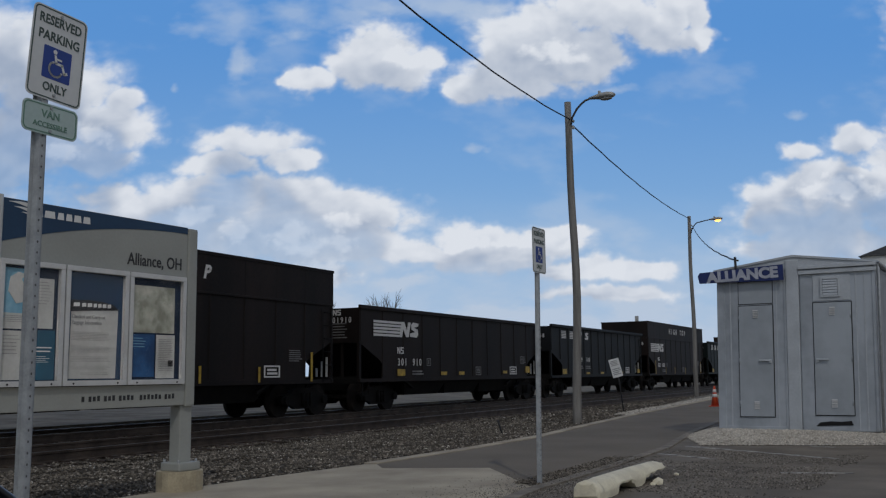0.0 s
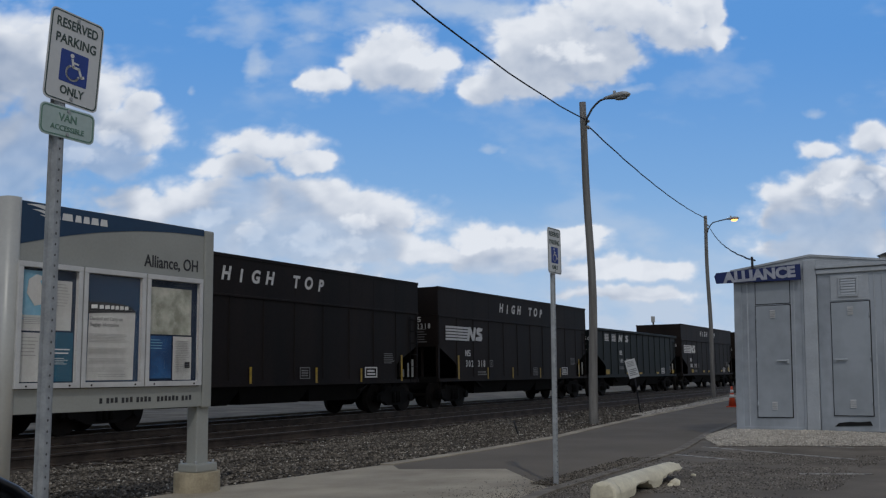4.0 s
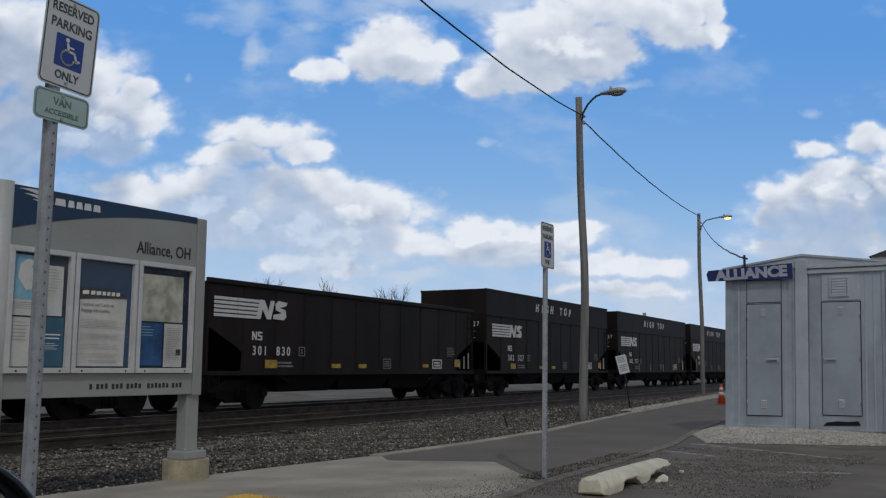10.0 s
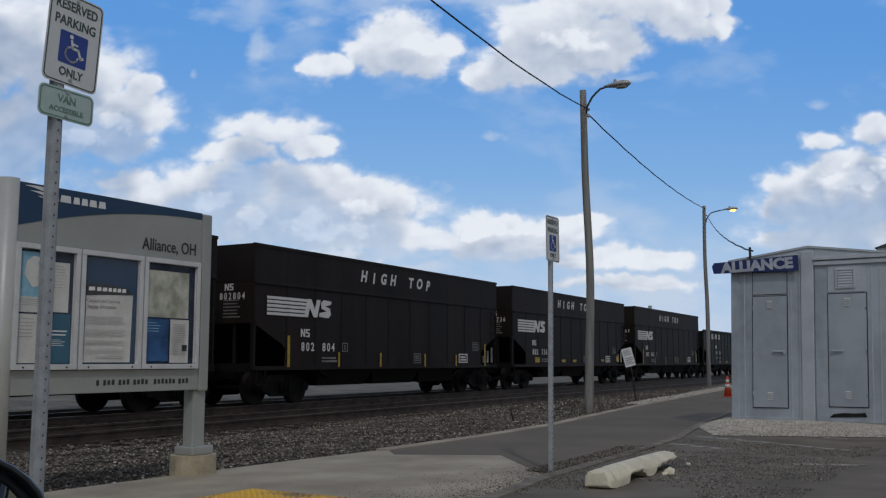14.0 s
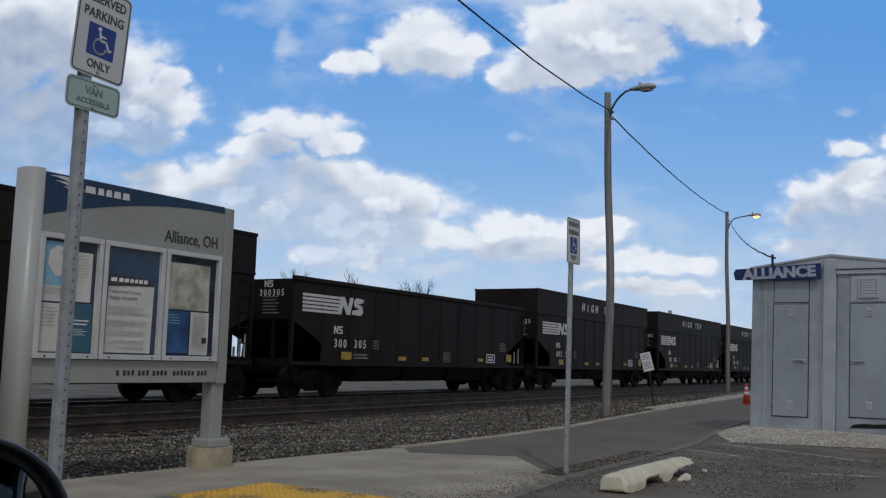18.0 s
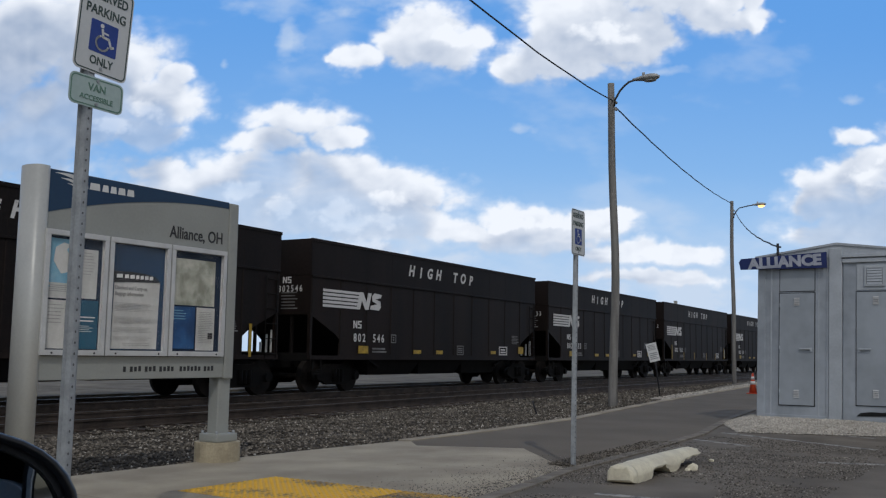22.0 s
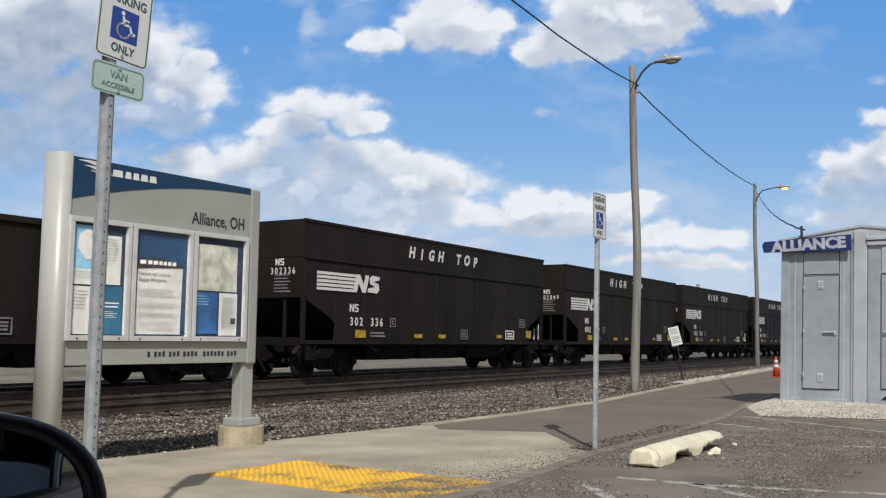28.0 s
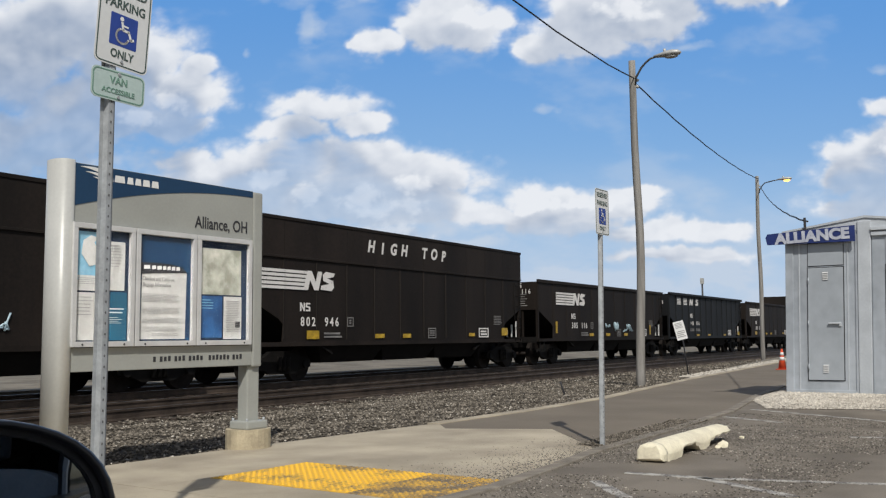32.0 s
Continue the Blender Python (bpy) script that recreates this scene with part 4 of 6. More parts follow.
def ring(bm, outer, inner, a, b):
    n = len(outer)
    o0, o1 = [bm.verts.new((p[0], a, p[1])) for p in outer], [bm.verts.new((p[0], b, p[1])) for p in outer]
    i0, i1 = [bm.verts.new((p[0], a, p[1])) for p in inner], [bm.verts.new((p[0], b, p[1])) for p in inner]
    for k in range(n):
        j = (k + 1) % n
        bm.faces.new((o0[k], o0[j], i0[j], i0[k]))
        bm.faces.new((o0[j], o0[k], o1[k], o1[j]))
        bm.faces.new((i0[k], i0[j], i1[j], i1[k]))
        bm.faces.new((o1[k], i1[k], i1[j], o1[j]))
    return bm


def stroke(bm, pts, width, y):
    """A flat painted line of even width."""
    for p, q in zip(pts, pts[1:]):
        d = Vector((q[0] - p[0], q[1] - p[1])).normalized() * width / 2
        e = Vector((-d.y, d.x))
        p, q = (p[0] - d.x * 0.5, p[1] - d.y * 0.5), (q[0] + d.x * 0.5, q[1] + d.y * 0.5)
        bm.faces.new([bm.verts.new((c[0] + f * e.x, y, c[1] + f * e.y)) for c, f in ((p, -1), (q, -1), (q, 1), (p, 1))])


def parking_sign(m, post_top, sign_z, lean, van, label, bend, shift=0.0):
    t = thing("parking_sign", m, label, "road sign", "accessible parking signs")
    bm = B()
    prism(bm, [(-0.040, 0.034), (-0.040, 0.030), (-0.022, 0.030), (-0.014, 0.003), (0.014, 0.003), (0.022, 0.030), (0.040, 0.030), (0.040, 0.034), (0.019, 0.034), (0.011, 0.007), (-0.011, 0.007), (-0.019, 0.034)], -0.4, post_top, "z")
    for v in bm.verts:
        v.co.x += bend * max(0, v.co.z)
    post = part("post", bm, GALV, t, "punched galvanised channel post")
    bm = B()
    z = 0.12
    while z < post_top - 0.05:
        prism(bm, [(bend * z + 0.0038 * math.cos(k * math.pi / 3), z + 0.0065 * math.sin(k * math.pi / 3)) for k in range(6)], 0.0005, 0.0035, "y")
        z += 0.0254 * 2
    h = part("perforation", bm, HOLE, post)
    h["kind"] = "stuff"
    w = 0.1525
    x = bend * sign_z + shift
    plate = part("sign_plate", prism(B(), rounded(-w, w, 0, 0.457, 0.03), -0.004, -0.001, "y"), SIGNWHITE, t, "white plate with dark green border", pose(x, 0, sign_z, 0, lean, 0))
    part("border", ring(B(), rounded(-w + 0.007, w - 0.007, 0.007, 0.45, 0.026), rounded(-w + 0.013, w - 0.013, 0.013, 0.444, 0.021), -0.0052, -0.003), SIGNINK, plate)
    part("lettering", words("RESERVED", 0.066, SIGNINK, 0.80, 0.0008), SIGNINK, plate, at=facing_y(0, -0.0045, 0.392))
    part("lettering", words("PARKING", 0.066, SIGNINK, 0.84, 0.0008), SIGNINK, plate, at=facing_y(0, -0.0045, 0.312))
    part("lettering", words("ONLY", 0.058, SIGNINK, 0.85, 0.0008), SIGNINK, plate, at=facing_y(0, -0.0045, 0.062))
    sq = part("symbol_panel", prism(B(), rounded(-0.078, 0.078, 0.105, 0.265, 0.006), -0.0052, -0.003, "y"), SIGNBLUE, plate, "blue panel with white access symbol")
    bm = B()
    stroke(bm, [(-0.006 + 0.036 * math.cos(a), 0.158 + 0.036 * math.sin(a)) for a in [radians(110 + k * 13) for k in range(19)]], 0.010, -0.0066)
    stroke(bm, [(-0.013, 0.226), (-0.005, 0.190), (0.028, 0.188), (0.044, 0.150), (0.058, 0.156)], 0.013, -0.0069)
    bm.faces.new([bm.verts.new((-0.016 + 0.0115 * math.cos(k * math.pi / 5), -0.0069, 0.2435 + 0.0115 * math.sin(k * math.pi / 5))) for k in range(10)])
    stroke(bm, [(-0.006, 0.212), (0.022, 0.210)], 0.009, -0.0072)
    part("symbol", bm, WHITEPAINT, sq)
    for z in (0.03, 0.43):
        part("bolt", tube(B(), [(0, -0.010, z), (0, -0.003, z)], 0.008, 8), GALV, plate)
    if van:
        vp = part("sign_plate", prism(B(), rounded(-w, w, 0, 0.1525, 0.03), -0.004, -0.001, "y"), SIGNPALE, t, "faded pale green plate", pose(x - 0.012, -0.001, sign_z - 0.170, 0, 1.5, 0))
        part("border", ring(B(), rounded(-w + 0.007, w - 0.007, 0.007, 0.1455, 0.026), rounded(-w + 0.013, w - 0.013, 0.013, 0.1395, 0.021), -0.0052, -0.003), SIGNGREEN, vp)
        part("lettering", words("VAN", 0.052, SIGNGREEN, 0.95, 0.0008), SIGNGREEN, vp, at=facing_y(0, -0.0045, 0.098))
        part("lettering", words("ACCESSIBLE", 0.036, SIGNGREEN, 0.98, 0.0003), SIGNGREEN, vp, at=facing_y(0, -0.0045, 0.046))
        for z in (0.02, 0.135):
            part("bolt", tube(B(), [(0, -0.010, z), (0, -0.003, z)], 0.008, 8), GALV, vp)


parking_sign(pose(2.792, 3.85, 0.0), 2.80, 2.375, 4.0, True, "white reserved parking sign with faded van plate below", 0.004, 0.042)
parking_sign(pose(8.53, 3.99, 0.0), 2.45, 2.05, 0.0, False, "white reserved parking sign on a galvanised post", 0.035)


# ---- street lamps on wooden poles, with their cables ----
def street_lamp(x, y, top, bow, arm, drop, lit, label):
    t = thing("street_lamp", pose(x, y, 0), label, "street lamp", "street lamps on wooden poles")
    bent = lambda z: bow * (1 + 0.04 * z - 0.87 * math.sin(math.pi * z / 6.4))
    lx = bent(top)
    bm = B()
    n = 12
    tube(bm, [(bent(-0.5 + (top + 0.5) * k / n), 0.02 * math.sin(k * 0.9), -0.5 + (top + 0.5) * k / n) for k in range(n + 1)], [0.106 - 0.028 * k / n for k in range(n + 1)], 14)
    part("pole", bm, POLEWOOD, t, "weathered grey wooden pole")
    bm = B()
    z0 = top - 0.30 - drop
    pts = [(lx, -0.10, z0 - 0.15), (lx, -0.12, z0), (lx, -0.25, z0 + 0.20), (lx, -0.36, z0 + 0.30), (lx, -arm * 0.75, z0 + 0.37), (lx, -arm + 0.05, z0 + 0.39)]
    tube(bm, pts, 0.026, 8)
    part("arm", bm, ARMGREY, t, "dark bracket arm")
    bm = B()
    hz = z0 + 0.39
    rows = [(0.05, 0.045), (-0.10, 0.075), (-0.25, 0.115), (-0.40, 0.12), (-0.52, 0.09), (-0.58, 0.03)]
    rings = []
    for dy, r in rows:
        rings.append([bm.verts.new((lx + r * 1.15 * math.cos(a), -arm + dy, hz + 0.01 + r * (0.75 if math.sin(a) > 0 else 0.55) * math.sin(a))) for a in [k * math.pi / 6 for k in range(12)]])
    for r0, r1 in zip(rings, rings[1:]):
        for k in range(12):
            bm.faces.new((r0[k], r0[(k + 1) % 12], r1[(k + 1) % 12], r1[k])).smooth = True
    bm.faces.new(rings[0])
    bm.faces.new(rings[-1])
    bmesh.ops.recalc_face_normals(bm, faces=bm.faces)
    head = part("lamp_head", bm, LAMPGREY, t, "cobra-head lamp housing")
    bm = B()
    bmesh.ops.create_uvsphere(bm, u_segments=12, v_segments=8, radius=0.10)
    for v in bm.verts:
        v.co = Vector((v.co.x * 0.95 + lx, v.co.y * 1.5 - arm - 0.36, v.co.z * (0.7 if lit else 0.3) + hz - 0.06))
    for f in bm.faces:
        f.smooth = True
    part("lens", bm, LAMPGLOW if lit else LAMPGREY, head, "glowing orange lens" if lit else "")
    part("photocell", tube(B(), [(lx, -arm - 0.2, hz + 0.07), (lx, -arm - 0.2, hz + 0.15)], 0.035, 8), LAMPGREY, head)
    for dz in (0.42, 0.58):
        part("insulator", tube(B(), [(lx + 0.10, -0.06, top - dz), (lx + 0.17, -0.09, top - dz - 0.02)], 0.035, 8), LAMPGREY, t)
    return t


street_lamp(20.53, 8.58, 7.40, -0.15, 0.62, 0.10, False, "weathered wooden pole with unlit cobra-head street lamp")
street_lamp(44.16, 12.65, 8.35, 0.0, 1.0, 0.35, True, "wooden pole with street lamp glowing orange by day")
bm = B()
tube(bm, [(-12.0, 3.0, -0.4), (-12.0, 3.0, 7.9)], [0.16, 0.11], 14)
solid("utility_pole", bm, POLEWOOD, "weathered wooden pole that carries the cable", "pole")


def cable(a, b, sag, r, label):
    a, b = Vector(a), Vector(b)
    n = 28
    pts = [a.lerp(b, k / n) - Vector((0, 0, sag * 4 * (k / n) * (1 - k / n))) + Vector((0, 0, 0.008 * math.sin(k * 2.1))) for k in range(n + 1)]
    solid("cable", tube(B(), pts, r, 6), CABLE, label, "cable", "overhead cables")


cable((-12.0, 3.0, 7.6), (20.32, 8.52, 6.98), 1.2, 0.014, "black twisted overhead cable between poles")
cable((20.40, 8.50, 6.85), (44.1, 12.55, 8.2), 0.25, 0.017, "black twisted overhead cable between poles")
cable((44.2, 12.5, 7.85), (15.9, 3.77, 2.86), 0.25, 0.015, "black cable from pole down to the shed")


# ---- grey equipment shed ----
def shed():
    X0, X1, Z0 = 15.8, 17.7, 0.12
    t = thing("equipment_shed", pose(X0, 0, 0), "silver-grey steel equipment shed with two narrow doors", "shed")

    def bx(name, x0, x1, y0, y1, z0, z1, material, parent=t, label="", bevel=0.004):
        return part(name, box(B(), x0, x1, y0, y1, z0, z1, bevel), material, parent, label)

    D = X1 - X0
    bx("cabinet", 0, D, 3.06, 4.14, Z0, 2.70, SHED, t, "silver-grey steel cabinet", 0.02)
    bx("cabinet", 0, D, 1.76, 2.86, Z0, 2.66, SHED, t, "silver-grey steel cabinet", 0.02)
    bx("seam_post", -0.035, D, 2.863, 3.057, Z0, 2.80, SHEDTRIM, t, "", 0.01)
    for y0, y1 in ((4.03, 4.155), (3.06, 3.10), (1.745, 1.80)):
        bx("corner_trim", -0.018, 0.05, y0, y1, Z0 + 0.01, 2.60, SHED, t, "", 0.012)
    for y in (3.93, 3.20, 2.02, 1.90):
        bx("panel_seam", -0.010, 0.0, y, y + 0.02, Z0 + 0.02, 2.55, SHEDTRIM, t, "", 0.002)
    bm = B()
    prism(bm, [(4.20, 2.685), (4.20, 2.715), (2.95, 2.885), (1.70, 2.715), (1.70, 2.685), (2.95, 2.85)], -0.035, D + 0.1, "x")
    part("roof", bm, SHEDTRIM, t, "shallow gabled metal roof")
    bm = B()
    prism(bm, [(4.14, 2.66), (4.14, 2.69), (2.95, 2.852), (1.76, 2.69), (1.76, 2.66)], -0.012, 0.05, "x")
    part("gable", bm, SHEDTRIM, t)
    bx("fascia", -0.05, 0.0, 1.72, 2.86, 2.56, 2.625, SHEDTRIM, t, "", 0.006)
    bx("fascia", -0.075, -0.012, 1.72, 2.86, 2.64, 2.69, SHEDTRIM, t, "", 0.006)

    def door(y0, y1, z0, z1, side, name="door"):
        bx("door_gap", -0.006, 0.0, y0 - 0.013, y1 + 0.013, z0 - 0.013, z1 + 0.013, GAP, t, "", 0)
        d = bx(name, -0.028, -0.004, y0, y1, z0, z1, SHEDDOOR, t, "flush grey steel door with vent slits", 0.004)
        for zc in (z1 - 0.14, z0 + 0.17):
            for k in range(5):
                bm = B()
                yc = (y0 + y1) / 2
                prism(bm, [(-0.028, zc + k * 0.026 - 0.05), (-0.044, zc + k * 0.026 - 0.054), (-0.028, zc + k * 0.026 - 0.034)], yc - 0.042, yc + 0.042, "y")
                part("vent_slit", bm, ALU, d)
        hy = y0 + 0.045 if side < 0 else y1 - 0.045
        h = part("handle", box(B(), -0.075, -0.045, min(hy, hy - side * 0.17), max(hy, hy - side * 0.17), 1.21, 1.235, 0.006), SHEDTRIM, d, "lever handle")
        part("hasp", box(B(), -0.055, -0.028, hy - 0.018, hy + 0.018, 1.175, 1.24, 0.006), SHEDTRIM, d)
        hinge_y = y1 - 0.006 if side < 0 else y0 + 0.006
        for zc in (z0 + 0.2, (z0 + z1) / 2, z1 - 0.2):
            part("hinge", tube(B(), [(-0.032, hinge_y, zc - 0.05), (-0.032, hinge_y, zc + 0.05)], 0.008, 8), SHEDDOOR, d)
        return d

    door(3.275, 3.805, 0.335, 2.10, -1)
    door(2.105, 2.655, 0.37, 2.10, 1)
    bx("upper_panel_gap", -0.004, 0.0, 3.265, 3.815, 2.125, 2.50, GAP, t, "", 0)
    bx("upper_panel", -0.014, -0.002, 3.275, 3.805, 2.135, 2.49, SHEDDOOR, t)
    bx("louvre_panel", -0.016, 0.0, 2.105, 2.655, 2.13, 2.54, SHEDTRIM, t)
    lv = bx("louvre_frame", -0.020, -0.012, 2.26, 2.54, 2.19, 2.49, GAP, t)
    for y0, y1, z0, z1 in ((2.255, 2.285, 2.185, 2.495), (2.515, 2.545, 2.185, 2.495), (2.285, 2.515, 2.465, 2.495), (2.285, 2.515, 2.185, 2.215)):
        part("frame", box(B(), -0.04, -0.016, y0, y1, z0, z1, 0.004), SHEDTRIM, lv)
    for k in range(6):
        bm = B()
        z = 2.22 + k * 0.042
        prism(bm, [(-0.036, z), (-0.022, z + 0.038), (-0.020, z + 0.036), (-0.033, z - 0.003)], 2.29, 2.51, "y")
        part("slat", bm, SHEDTRIM, lv)
    # rusted-out foot under the right-hand door
    bm = B()
    prism(bm, [(2.12, 0.22), (2.66, 0.20), (2.60, 0.255), (2.45, 0.275), (2.30, 0.27), (2.15, 0.285)], -0.012, 0.0, "x")
    part("rust_hole", bm, GAP, t)
    bx("skirt", -0.014, 0.0, 3.06, 4.14, Z0 - 0.03, Z0 + 0.06, SHED, t)
    # conduit at the free end
    bm = B()
    tube(bm, [(-0.05, 1.70, 0.1), (-0.05, 1.70, 2.60), (0.02, 1.72, 2.68)], 0.022, 8)
    part("conduit", bm, GALV, t)
    sg = thing("place_sign", pose(X0 - 0.13, 0, 0), "royal blue wooden sign with white place name", "sign")
    bm = B()
    prism(bm, [(4.36, 2.50), (4.385, 2.62), (4.35, 2.675), (3.025, 2.735), (3.025, 2.485)], 0.0, 0.035, "x")
    part("board", bm, PLACEBLUE, sg)
    part("lettering", words("ALLIANCE", 0.232, PLACEWHITE, 1.06, 0.012, 0.004), PLACEWHITE, sg, at=facing_x(-0.004, 3.665, 2.595) @ pose(0, 0, 0, 0, 0, 1.7))
    part("bracket", box(B(), 0.035, 0.11, 3.14, 3.18, 2.52, 2.60), GALV, sg)
    part("bracket", box(B(), 0.035, 0.11, 3.98, 4.02, 2.52, 2.60), GALV, sg)
    part("mast", box(B(), 0.04, 0.075, 3.755, 3.79, 2.55, 2.91, 0.004), INK, sg)
    # shell sheared sideways so that its uprights fit the camera's view
    racked = Matrix(((1, 0, 0, 0), (0, 1, -0.031, 0.031), (0, 0, 1, 0), (0, 0, 0, 1)))
    for o in t.children_recursive:
        o.data.transform(racked)


shed()


# white gravel round the shed
def bank_edge(x):
    return min(4.68, 3.85 + 0.42 * (x - 13.9))


def bank_front(y):
    return 13.9 + 0.40 * max(0, 4.0 - y)


def mound(x, y):
    f = min((x - bank_front(y)) / 1.3, (bank_edge(x) - y) / 0.4)
    return 0.125 * min(1, max(0, f)) ** 0.7


def white_bed():
    xs, ys = [13.8 + 0.15 * k for k in range(32)], [-1.5 + 0.15 * k for k in range(43)]
    co = [(x + 0.13 * noise.noise((x * 3, y * 3, 5)), y, -0.045 + 0.015 * min(1, mound(x, y) * 40) + mound(x, y) + 0.02 * noise.noise((x * 4, y * 4, 1))) for x in xs for y in ys]
    n = len(ys)
    me = bpy.data.meshes.new("gravel_bed")
    me.from_pydata(co, [], [(i * n + j, (i + 1) * n + j, (i + 1) * n + j + 1, i * n + j + 1) for i in range(len(xs) - 1) for j in range(n - 1)])
    me.materials.append(LIGHTSTONE)
    tagged(new("gravel_bed", me), "low bank of whitish gravel round the shed", "gravel", kind="structure")


white_bed()


def bank_spot(rng):
    while True:
        x, y = rng.uniform(13.75, 16.4), rng.uniform(0.6, 4.9)
        if (x < 15.72 or y > 4.2) and x > bank_front(y) - 0.15 * rng.rand() and y < bank_edge(x) + 0.15 * rng.rand():
            return x, y, mound(x, y) + 0.012, 1.0


stones("white_stones", LIGHTSTONE, 13000, bank_spot, 0.008, 0.022, "whitish crushed stones banked against the shed", "gravel")


# ---- broken wheel stop ----
def wheel_stop():
    t = thing("wheel_stop", pose(7.54, 3.15, 0, 0, 0, 2.2), "broken cream-painted concrete wheel stop", "wheel stop")
    def length_of_stop(name, sections, label=""):
        bm = B()
        rings = []
        for x, up, s in sections:
            j = 0.004 * random.uniform(-1, 1)
            prof = [(-0.122 * s, up), (-0.127 * s, 0.060 + up * 0.45), (-0.114 * s, 0.104 + j), (-0.084 * s, 0.140 + j), (-0.042 * s, 0.160 * s + j), (0.0, 0.166 * s), (0.042 * s, 0.160 * s), (0.084 * s, 0.138), (0.116 * s, 0.095), (0.122 * s, up * 0.7)]
            rings.append([bm.verts.new((x, a, b)) for a, b in prof])
        for r0, r1 in zip(rings, rings[1:]):
            for k in range(10):
                bm.faces.new((r0[k], r0[(k + 1) % 10], r1[(k + 1) % 10], r1[k])).smooth = 0 < k < 8
        bm.faces.new(rings[0])
        bm.faces.new(rings[-1])
        bmesh.ops.recalc_face_normals(bm, faces=bm.faces)
        return part(name, bm, CREAM, t, label)

    length_of_stop("end_block", [(0.058, 0.040, 0.76), (0.068, 0.026, 0.90), (0.09, 0.014, 0.97), (0.15, 0.010, 0.98), (0.19, 0.016, 0.97)], "cracked-off end")
    length_of_stop("body", [(0.197, 0.0, 0.92), (0.21, 0.0, 0.96), (0.31, 0.004, 0.98), (0.36, 0.0, 1.0), (0.54, 0.006, 1.0), (0.57, 0.030, 1.0), (0.585, 0.074, 1.0), (0.68, 0.086, 1.0), (0.80, 0.078, 1.0), (0.93, 0.088, 1.0), (0.96, 0.056, 1.0), (1.02, 0.048, 1.0), (1.07, 0.010, 1.0), (1.24, 0.0, 1.0), (1.34, 0.022, 1.0), (1.40, 0.066, 1.0), (1.47, 0.058, 0.99), (1.56, 0.088, 0.99), (1.66, 0.078, 0.98), (1.80, 0.098, 0.97), (1.95, 0.082, 0.97), (2.06, 0.092, 0.95), (2.11, 0.104, 0.86)])
    for k, (x, y, s) in enumerate(((1.44, -0.20, 0.062), (1.56, -0.17, 0.050), (2.30, -0.12, 0.03), (1.36, -0.18, 0.03), (1.62, -0.14, 0.036))):
        bm = B()
        bmesh.ops.create_icosphere(bm, subdivisions=1, radius=s)
        for v in bm.verts:
            v.co = Vector((v.co.x * random.uniform(0.8, 1.5), v.co.y, max(0, v.co.z * 0.7 + s * 0.35))) * random.uniform(0.85, 1.1)
        solid("concrete_chunk", bm, CREAM, "broken chunk of cream concrete", "rubble", "chunks off the wheel stop", at=pose(7.54 + x, 3.19 + y, 0))


wheel_stop()


# ---- traffic cone ----
def cone():
    t = thing("traffic_cone", pose(29.3, 7.85, 0) @ Matrix.Scale(0.87, 4), "orange traffic cone with two white collars", "traffic cone")
    part("base", box(B(), -0.18, 0.18, -0.18, 0.18, 0, 0.03, 0.012), CONEORANGE, t)

    def ring_part(name, z0, z1, material, grow=0.0):
        r = lambda z: 0.135 - 0.155 * (z - 0.03) + grow
        part(name, tube(B(), [(0, 0, z0), (0, 0, z1)], [r(z0), r(z1)], 18), material, t)
    ring_part("body", 0.03, 0.71, CONEORANGE)
    ring_part("collar", 0.32, 0.43, WHITEPAINT, 0.003)
    ring_part("collar", 0.49, 0.59, WHITEPAINT, 0.003)


cone()


# ---- leaning notice by the tracks ----
def small_notice():
    t = thing("notice_sign", pose(25.82, 9.44, -0.12), "small white notice on a leaning metal post", "sign")
    part("post", tube(B(), [(0.0, 0, -0.2), (-0.05, 0.14, 1.0), (-0.10, 0.27, 1.55)], 0.020, 8), INK, t)
    plate = part("plate", prism(B(), [(-0.145, 0), (0.145, 0), (0.145, 0.52), (-0.145, 0.52)], -0.035, -0.028, "y"), WHITEPAINT, t, "white plate with grey writing", pose(-0.06, 0.15, 1.05, 0, -14, -62))
    part("writing", bars(B(), -0.11, 0.12, 0.32, 0.48, 4, -0.036, 0.55, 0.2), GREYINK, plate)
    part("writing", bars(B(), -0.11, 0.12, 0.06, 0.26, 4, -0.036, 0.55, 0.2), GREYINK, plate)
    solid("metal_stake", tube(B(), [(16.6, 8.5, -0.3), (16.3, 8.5, 0.18)], 0.02, 6), INK, "short leaning dark metal stake in the ballast", "stake")


small_notice()


